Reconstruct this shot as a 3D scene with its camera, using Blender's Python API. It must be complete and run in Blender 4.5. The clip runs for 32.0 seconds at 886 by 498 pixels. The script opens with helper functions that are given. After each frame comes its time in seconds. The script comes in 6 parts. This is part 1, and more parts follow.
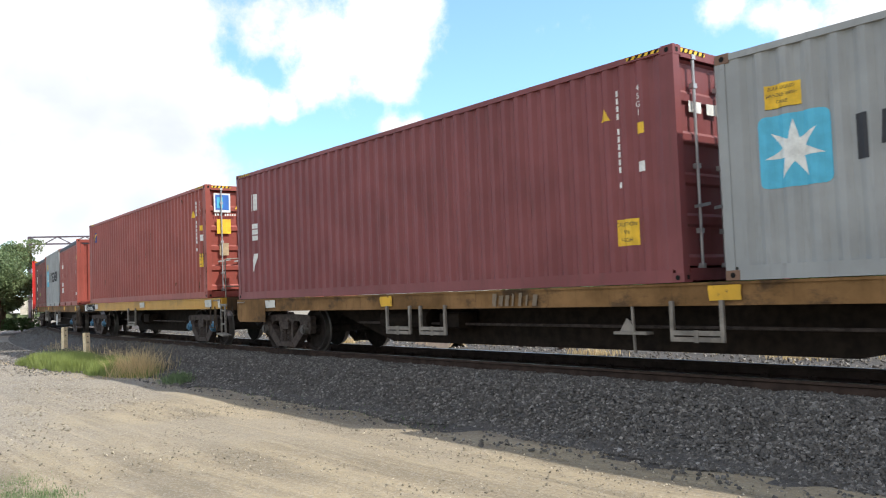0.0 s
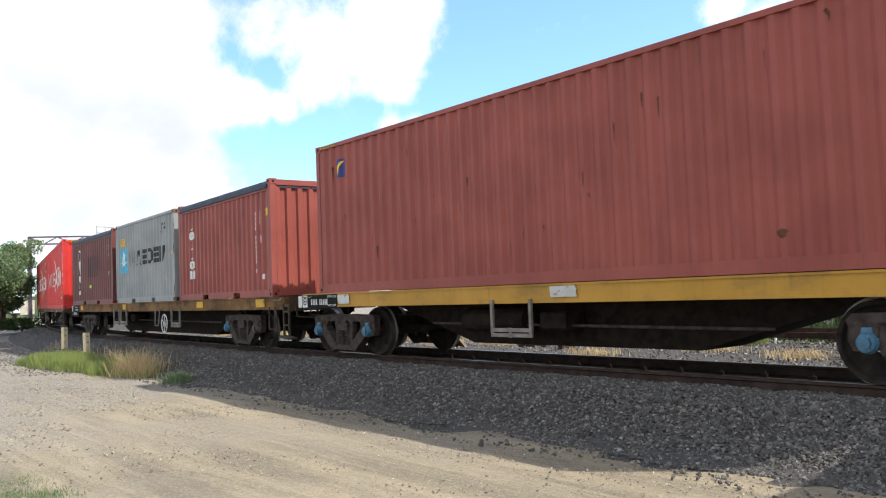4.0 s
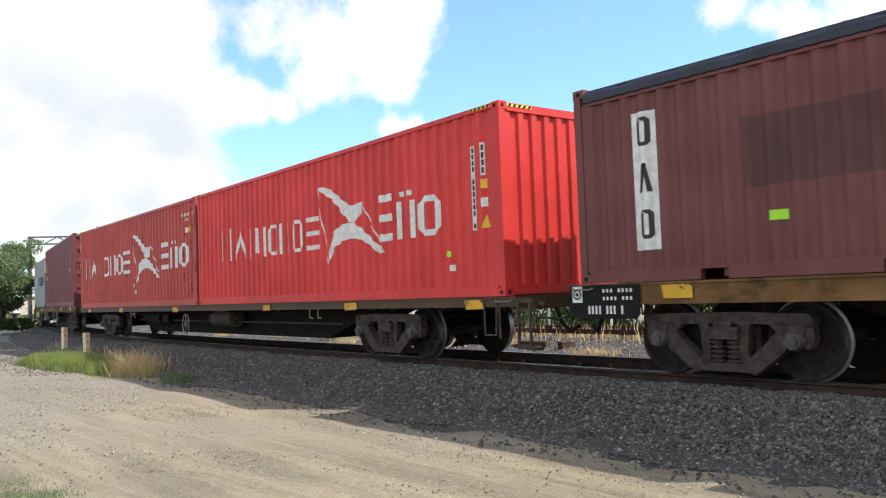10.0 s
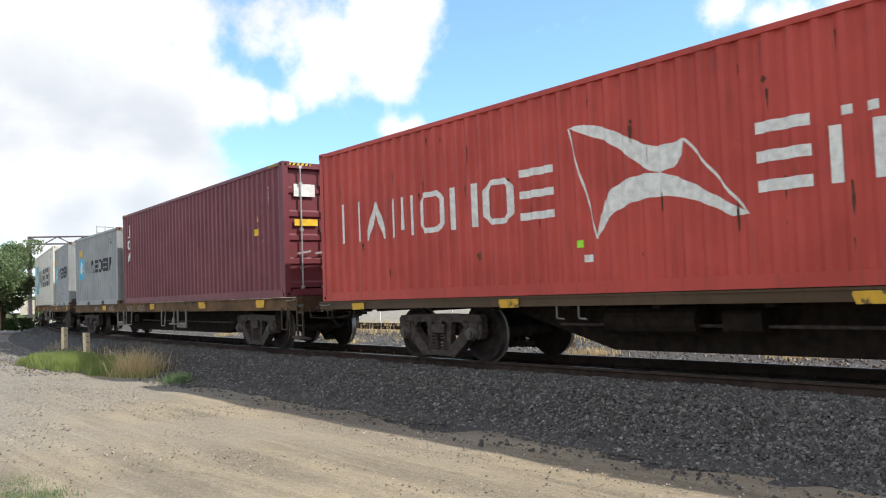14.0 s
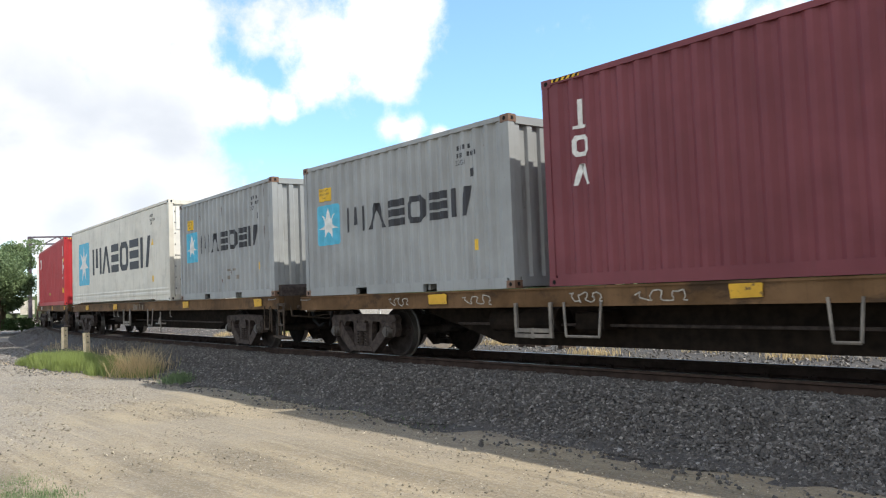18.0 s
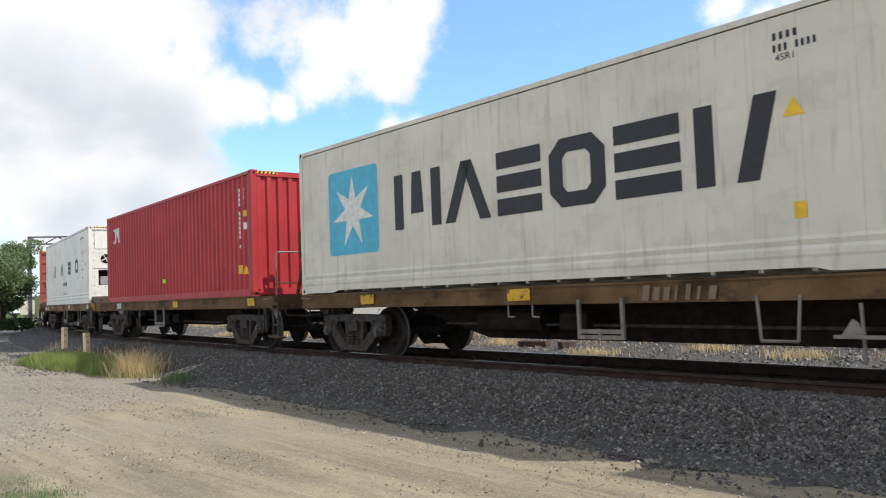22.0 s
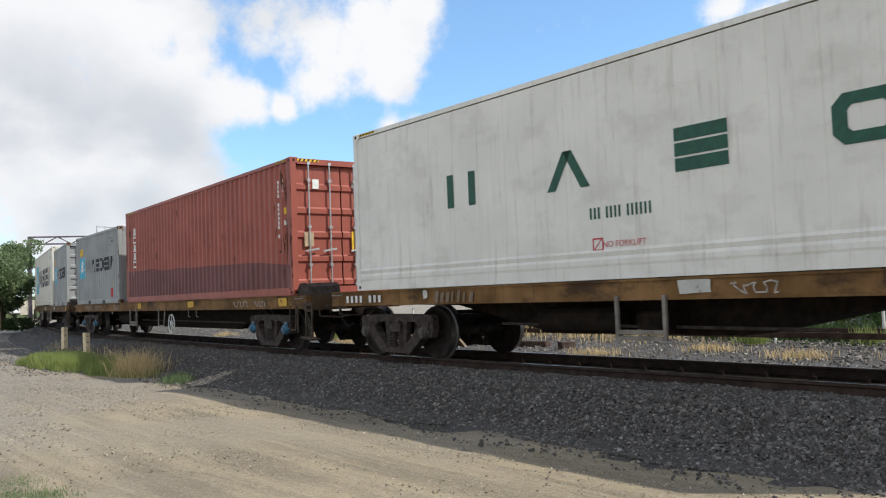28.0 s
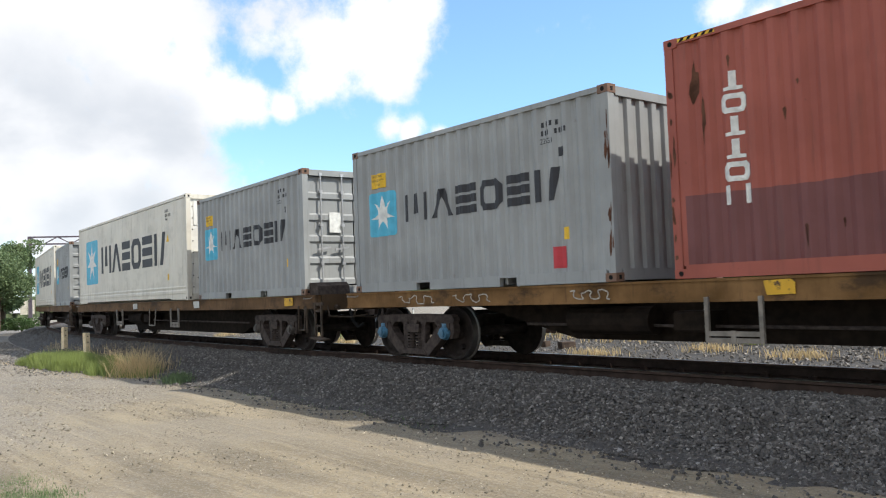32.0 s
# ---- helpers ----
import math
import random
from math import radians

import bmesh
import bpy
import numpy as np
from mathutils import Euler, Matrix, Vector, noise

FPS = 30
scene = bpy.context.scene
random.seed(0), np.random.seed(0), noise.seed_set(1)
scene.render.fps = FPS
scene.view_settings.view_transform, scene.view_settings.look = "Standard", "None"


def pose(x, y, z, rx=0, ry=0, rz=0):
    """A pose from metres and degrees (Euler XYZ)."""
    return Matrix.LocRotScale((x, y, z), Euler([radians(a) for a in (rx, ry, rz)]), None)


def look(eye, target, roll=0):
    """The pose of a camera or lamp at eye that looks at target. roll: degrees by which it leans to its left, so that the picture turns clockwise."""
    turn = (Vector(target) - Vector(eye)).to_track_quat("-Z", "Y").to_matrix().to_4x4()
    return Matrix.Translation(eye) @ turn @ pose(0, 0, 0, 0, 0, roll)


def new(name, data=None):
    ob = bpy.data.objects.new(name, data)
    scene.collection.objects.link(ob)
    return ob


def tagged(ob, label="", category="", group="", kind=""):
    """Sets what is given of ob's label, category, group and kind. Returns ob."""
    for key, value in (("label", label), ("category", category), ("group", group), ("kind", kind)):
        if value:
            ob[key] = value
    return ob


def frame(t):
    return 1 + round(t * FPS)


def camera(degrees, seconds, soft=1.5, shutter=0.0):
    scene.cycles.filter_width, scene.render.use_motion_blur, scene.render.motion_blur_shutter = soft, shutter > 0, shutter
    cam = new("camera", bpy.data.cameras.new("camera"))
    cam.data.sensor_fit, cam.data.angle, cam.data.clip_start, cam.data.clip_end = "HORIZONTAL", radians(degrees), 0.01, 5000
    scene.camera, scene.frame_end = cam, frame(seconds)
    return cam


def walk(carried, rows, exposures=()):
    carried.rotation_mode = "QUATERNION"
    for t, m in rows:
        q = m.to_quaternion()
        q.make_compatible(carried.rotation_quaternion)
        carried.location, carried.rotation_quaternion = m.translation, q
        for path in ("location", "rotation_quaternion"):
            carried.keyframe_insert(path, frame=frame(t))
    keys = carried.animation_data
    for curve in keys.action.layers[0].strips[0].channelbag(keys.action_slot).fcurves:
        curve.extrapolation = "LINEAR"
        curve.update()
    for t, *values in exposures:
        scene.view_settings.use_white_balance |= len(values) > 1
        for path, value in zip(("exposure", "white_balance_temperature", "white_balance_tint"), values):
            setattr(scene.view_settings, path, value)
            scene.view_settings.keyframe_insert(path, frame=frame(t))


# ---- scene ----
# Camera: held still beside the line, eye 1.7 m above the gravel
EYE = (0.0, 0.0, 1.12)
YAW, PITCH, ROLL, FOV = 50.458, 3.0015, -2.1335, 56.37
cam = camera(FOV, 32.0, soft=1.1, shutter=0.12)


def held():
    a, b = radians(YAW), radians(PITCH)
    way = Vector((-math.sin(a) * math.cos(b), math.cos(a) * math.cos(b), math.sin(b)))
    return look(EYE, Vector(EYE) + way, ROLL)


walk(cam, [(0.0, held()), (32.0, held())],
     exposures=[(t, e, 6420, 10) for t, e in ((0.0, 0.71), (3.0, 0.71), (6.0, 0.63), (8.0, 0.52), (9.0, 0.53), (10.0, 0.61), (11.0, 0.59), (12.0, 0.51), (14.0, 0.53), (17.0, 0.71), (18.0, 0.61), (19.0, 0.43), (20.0, 0.41), (21.0, 0.41), (24.0, 0.34), (25.0, 0.31), (28.0, 0.24), (29.0, 0.33), (30.0, 0.49), (32.0, 0.47))])

# ------------------------------------------------------------------ light
SUN = Vector((0.74, 0.54, 1.0)).normalized()


def mathn(nt, op, a, b=None, c=None, clamp=False):
    n = nt.nodes.new("ShaderNodeMath")
    n.operation, n.use_clamp = op, clamp
    for i, v in enumerate((a, b, c)):
        if v is None:
            continue
        if isinstance(v, (int, float)):
            n.inputs[i].default_value = v
        else:
            nt.links.new(v, n.inputs[i])
    return n.outputs[0]


def mixn(nt, f, a, b, mode="MIX"):
    n = nt.nodes.new("ShaderNodeMix")
    n.data_type, n.blend_type = "RGBA", mode
    for k, v in ((0, f), (6, a), (7, b)):
        if isinstance(v, (int, float)):
            n.inputs[k].default_value = v
        elif isinstance(v, tuple):
            n.inputs[k].default_value = (*v, 1)[:4]
        else:
            nt.links.new(v, n.inputs[k])
    return n.outputs[2]


def rampn(nt, f, lo, hi):
    n = nt.nodes.new("ShaderNodeMapRange")
    n.interpolation_type = "SMOOTHSTEP"
    n.inputs[1].default_value, n.inputs[2].default_value = lo, hi
    nt.links.new(f, n.inputs[0])
    return n.outputs[0]


def noisen(nt, vec, scale, detail=4.0, rough=0.55, dist=0.0):
    n = nt.nodes.new("ShaderNodeTexNoise")
    n.inputs["Scale"].default_value, n.inputs["Detail"].default_value = scale, detail
    n.inputs["Roughness"].default_value, n.inputs["Distortion"].default_value = rough, dist
    if vec is not None:
        nt.links.new(vec, n.inputs["Vector"])
    return n.outputs["Fac"]


def scaled(nt, vec, s):
    n = nt.nodes.new("ShaderNodeMapping")
    n.inputs["Scale"].default_value = s
    nt.links.new(vec, n.inputs["Vector"])
    return n.outputs[0]


def sky():
    w = bpy.data.worlds.new("sky")
    scene.world = w
    w.use_nodes = True
    nt = w.node_tree
    nt.nodes.clear()
    out, bg = nt.nodes.new("ShaderNodeOutputWorld"), nt.nodes.new("ShaderNodeBackground")
    s = nt.nodes.new("ShaderNodeTexSky")
    s.sky_type, s.sun_disc = "NISHITA", False
    s.sun_elevation, s.sun_rotation = math.asin(SUN.z), math.atan2(SUN.x, SUN.y)
    s.air_density, s.dust_density, s.ozone_density = 1.0, 0.6, 1.0
    tc = nt.nodes.new("ShaderNodeTexCoord")
    d = tc.outputs["Generated"]
    # cloud banks: azimuth left of north, elevation, half-width, in degrees
    banks = ((76.7, 16.8, 4.3), (72.4, 17.8, 4.7), (68.5, 18.8, 4.3), (70.3, 14.8, 4.7), (67.5, 15.7, 2.3), (75.8, 13.1, 5.1), (65.7, 13.6, 2.7), (63.5, 13.3,
             1.8), (61.2, 12.9, 1.0), (62.2, 18.4, 2.3), (58.7, 18.4, 3.5), (55.2, 18.8, 3.5), (52.4, 19.1, 2.3), (57.2, 15.9, 3.1), (58.8, 14.4, 1.8), (54.9,
             15.9, 2.7), (53.7, 14.4, 1.6), (76.8, 8.6, 4.7), (72.8, 8.7, 4.3), (68.7, 9.9, 3.1), (67.3, 8.0, 3.1), (75.5, 5.1, 4.3), (70.8, 5.4, 3.5), (53.8,
             11.6, 1.2), (52.5, 11.2, 1.1), (50.3, 10.8, 0.8), (30.5, 17.7, 1.8), (28.5, 16.7, 1.6), (26.2, 16.0, 2.3),
             (23.6, 15.9, 3.1), (21.8, 14.6, 3.1), (29.5, 11.2, 2.2), (32.0, 11.1, 1.6), (27.0, 13.4, 2.0))
    greys = ((77.8, 12.6, 4.4), (75.8, 12.3, 4.7), (73.5, 11.6, 4.0), (71.0, 11.2, 3.4), (68.5, 11.0, 3.0), (78.5, 10.8, 3.5), (65.0, 9.9, 2.6), (74.9, 5.6, 3.0), (70.5, 6.6, 2.6))
    warp = noisen(nt, d, 5.0, 7.0, 0.6)

    def mass(spots, soft):
        field = None
        for az, el, r in spots:
            a, e = radians(az), radians(el)
            c = (-math.sin(a) * math.cos(e), math.cos(a) * math.cos(e), math.sin(e))
            v = nt.nodes.new("ShaderNodeVectorMath")
            v.operation = "DISTANCE"
            nt.links.new(d, v.inputs[0])
            v.inputs[1].default_value = c
            m = mathn(nt, "MAXIMUM", mathn(nt, "MULTIPLY_ADD", v.outputs["Value"], -1.0 / radians(r), 1.0), -1.0)
            field = m if field is None else mathn(nt, "SMOOTH_MAX", field, m, soft)
        return field
    field = mass(banks, 0.35)
    fine = noisen(nt, d, 18.0, 7.0, 0.62)
    shape = mathn(nt, "ADD", field, mathn(nt, "MULTIPLY_ADD", warp, 2.8, -1.36))
    shape = mathn(nt, "ADD", shape, mathn(nt, "MULTIPLY_ADD", fine, 1.9, -0.95))
    # the rest of the sky: broken cumulus, made denser unseen to whiten shaded sides
    rest = noisen(nt, d, 2.3, 8.0, 0.6)
    open_side = nt.nodes.new("ShaderNodeVectorMath")
    open_side.operation = "DOT_PRODUCT"
    nt.links.new(d, open_side.inputs[0])
    open_side.inputs[1].default_value = (-0.73, 0.62, 0.28)
    clear = mathn(nt, "MULTIPLY", rampn(nt, open_side.outputs["Value"], 0.45, 0.80), -1.2)
    shape = mathn(nt, "MAXIMUM", shape, mathn(nt, "ADD", mathn(nt, "MULTIPLY_ADD", rest, 6.0, -2.75), clear))
    mask = rampn(nt, shape, -0.30, 0.55)
    shade = mathn(nt, "ADD", mass(greys, 0.5), mathn(nt, "MULTIPLY_ADD", warp, 2.2, -1.0))
    puff = noisen(nt, scaled(nt, d, (1.0, 1.0, 1.7)), 6.5, 6.0, 0.5)
    thick = mathn(nt, "MAXIMUM", mathn(nt, "MULTIPLY", rampn(nt, shade, -0.6, 1.2), rampn(nt, puff, 0.25, 0.62)), mathn(nt, "MULTIPLY", rampn(nt, puff, 0.47, 0.72), 0.5))
    cloud = mixn(nt, thick, (5.4, 5.4, 5.45), (3.65, 3.84, 4.12))
    blue = mixn(nt, 0.11, mixn(nt, 1.0, s.outputs[0], (0.80, 1.10, 1.28), "MULTIPLY"), (3.8, 4.4, 4.8))
    base = mixn(nt, mask, blue, cloud)
    # pale haze low down
    sep = nt.nodes.new("ShaderNodeSeparateXYZ")
    nt.links.new(d, sep.inputs[0])
    haze = mathn(nt, "SUBTRACT", 1.0, rampn(nt, sep.outputs[2], 0.0, 0.20))
    base = mixn(nt, mathn(nt, "MULTIPLY", haze, 0.37), base, (4.4, 4.85, 5.2))
    bg.inputs["Strength"].default_value = 0.15
    nt.links.new(base, bg.inputs["Color"])
    nt.links.new(bg.outputs[0], out.inputs[0])
    lamp = bpy.data.lights.new("sun", "SUN")
    lamp.energy, lamp.angle, lamp.color = 4.0, radians(0.6), (1.0, 0.95, 0.86)
    ob = new("sun", lamp)
    ob.matrix_world = look(SUN * 60, (0, 0, 0))


sky()

# ------------------------------------------------------------------ the line: where the track runs
K0, K1 = 0.000501, -0.000140
GAUGE = 1.485


def heading(u):
    v = np.clip(u, -65.0, 5.0)
    return K0 * u + K1 * v * v / 2 + K1 * v * (u - v)


_U = np.arange(-400.0, 260.01, 0.25)
_H = heading(_U)
_Z = int(np.argmin(np.abs(_U)))


def _run(f):
    c = np.concatenate([[0.0], np.cumsum((f[1:] + f[:-1]) * 0.125)])
    return c - c[_Z]


_X, _Y = _run(np.cos(_H)), 9.6506 + _run(np.sin(_H))


def line(u, off=0.0, z=0.0):
    """The place on the line at chainage u, off metres to the far side."""
    h = heading(u)
    return Vector((np.interp(u, _U, _X) - math.sin(h) * off, np.interp(u, _U, _Y) + math.cos(h) * off, z))


def riding(u, arm):
    """The pose of a wagon centred at chainage u, carried by bogies arm metres before and behind."""
    a, b = line(u + arm), line(u - arm)
    m = (a + b) / 2
    return pose(m.x, m.y, 0, 0, 0, math.degrees(math.atan2(a.y - b.y, a.x - b.x)))


def ahead(t):
    return 4.38986 * t + 0.033734 * t * t / 2


# ------------------------------------------------------------------ materials
MATS = {}


def material(name):
    m = bpy.data.materials.new(name)
    m.use_nodes = True
    nt = m.node_tree
    return m, nt, nt.nodes["Principled BSDF"]


def texco(nt, which="Object"):
    return nt.nodes.new("ShaderNodeTexCoord").outputs[which]


def bump(nt, bsdf, h, strength, dist=0.01):
    b = nt.nodes.new("ShaderNodeBump")
    b.inputs["Strength"].default_value, b.inputs["Distance"].default_value = strength, dist
    nt.links.new(h, b.inputs["Height"])
    nt.links.new(b.outputs[0], bsdf.inputs["Normal"])


def paint(name, colour, rough=0.45, dirt=0.35, rust=0.15, fade=0.12, grime=(0.06, 0.045, 0.035), blotch=0.0):
    """Weathered paint on steel: faded patches, dirt streaks that run down, rust specks."""
    m, nt, b = material(name)
    co = texco(nt)
    big = noisen(nt, co, 0.9, 5, 0.6)
    streak = noisen(nt, scaled(nt, co, (5.0, 5.0, 0.45)), 2.2, 6, 0.65)
    fine = noisen(nt, co, 38.0, 3, 0.6)
    speck = noisen(nt, co, 7.0, 8, 0.7)
    pale = tuple(min(1, c * (1 + fade) + 0.05 * fade) for c in colour)
    deep = tuple(c * (1 - fade) for c in colour)
    c = mixn(nt, rampn(nt, big, 0.3, 0.7), deep, pale)
    c = mixn(nt, mathn(nt, "MULTIPLY", rampn(nt, streak, 0.52, 0.78), dirt), c, grime)
    c = mixn(nt, mathn(nt, "MULTIPLY", rampn(nt, speck, 0.66, 0.74), rust), c, (0.12, 0.045, 0.02))
    if blotch:
        spill = noisen(nt, scaled(nt, co, (1.0, 1.0, 1.6)), 1.1, 7, 0.68)
        c = mixn(nt, mathn(nt, "MULTIPLY", rampn(nt, spill, 0.50, 0.64), blotch), c, grime)
    nt.links.new(c, b.inputs["Base Color"])
    b.inputs["Specular IOR Level"].default_value = 0.15 if dirt > 0.55 else 0.33
    nt.links.new(mathn(nt, "MULTIPLY_ADD", streak, 0.25, rough - 0.06), b.inputs["Roughness"])
    bump(nt, b, mathn(nt, "ADD", mathn(nt, "MULTIPLY", fine, 0.15), speck), 0.12, 0.004)
    return m


def ground_like(name, stops, scale, bumps, rough=0.9):
    """Loose ground: stops are colours laid over one another by noise of ever finer grain."""
    m, nt, b = material(name)
    co = texco(nt)
    c = stops[0]
    for i, s in enumerate(stops[1:]):
        n = noisen(nt, co, scale[i], 6, 0.62)
        c = mixn(nt, mathn(nt, "MULTIPLY", rampn(nt, n, 0.42, 0.66), 0.8), c, s)
    if isinstance(c, tuple):
        b.inputs["Base Color"].default_value = (*c, 1)
    else:
        nt.links.new(c, b.inputs["Base Color"])
    b.inputs["Roughness"].default_value = rough
    h = mathn(nt, "ADD", noisen(nt, co, bumps[0], 6, 0.65), mathn(nt, "MULTIPLY", noisen(nt, co, bumps[1], 4, 0.6), 0.4))
    bump(nt, b, h, 0.8, bumps[2])
    return m


def plain(name, colour, rough=0.6, metal=0.0, var=0.2, scale=6.0, island=False):
    m, nt, b = material(name)
    co = texco(nt)
    n = noisen(nt, co, scale, 5, 0.6)
    c = mixn(nt, rampn(nt, n, 0.3, 0.7), tuple(x * (1 - var) for x in colour), tuple(min(1, x * (1 + var)) for x in colour))
    if island:
        g = nt.nodes.new("ShaderNodeNewGeometry")
        k = mathn(nt, "MULTIPLY_ADD", mathn(nt, "POWER", g.outputs["Random Per Island"], 4.0), 1.2, 0.68)
        v = nt.nodes.new("ShaderNodeVectorMath")
        v.operation = "SCALE"
        nt.links.new(c, v.inputs[0])
        nt.links.new(k, v.inputs["Scale"])
        c = v.outputs[0]
    nt.links.new(c, b.inputs["Base Color"])
    b.inputs["Roughness"].default_value, b.inputs["Metallic"].default_value = rough, metal
    b.inputs["Specular IOR Level"].default_value = 0.15 if rough > 0.75 else 0.5
    bump(nt, b, noisen(nt, co, scale * 7, 4, 0.6), 0.15, 0.004)
    return m


def foliage(name, colour):
    """Leaves that let some light through, each island its own shade."""
    m, nt, b = material(name)
    g = nt.nodes.new("ShaderNodeNewGeometry")
    co = texco(nt)
    n = noisen(nt, co, 0.9, 4, 0.6)
    c = mixn(nt, rampn(nt, n, 0.35, 0.65), tuple(x * .8 for x in colour), tuple(x * 1.2 for x in colour))
    c = mixn(nt, g.outputs["Random Per Island"], c, tuple(x * 1.5 for x in colour))
    nt.links.new(c, b.inputs["Base Color"])
    b.inputs["Roughness"].default_value = 0.6
    t, mx = nt.nodes.new("ShaderNodeBsdfTranslucent"), nt.nodes.new("ShaderNodeMixShader")
    nt.links.new(c, t.inputs["Color"])
    mx.inputs[0].default_value = 0.4
    out = nt.nodes["Material Output"]
    nt.links.new(b.outputs[0], mx.inputs[1])
    nt.links.new(t.outputs[0], mx.inputs[2])
    nt.links.new(mx.outputs[0], out.inputs["Surface"])
    return m


def worn(name, colour, under=(0.10, 0.055, 0.02)):
    """Old painted panel, scraped through in patches."""
    m, nt, b = material(name)
    co = texco(nt)
    n = noisen(nt, co, 5.0, 8, 0.68)
    c = mixn(nt, rampn(nt, noisen(nt, co, 2.0, 4, 0.6), 0.35, 0.7), colour, tuple(x * .75 for x in colour))
    c = mixn(nt, rampn(nt, n, 0.55, 0.62), c, under)
    nt.links.new(c, b.inputs["Base Color"])
    b.inputs["Roughness"].default_value = 0.65
    return m


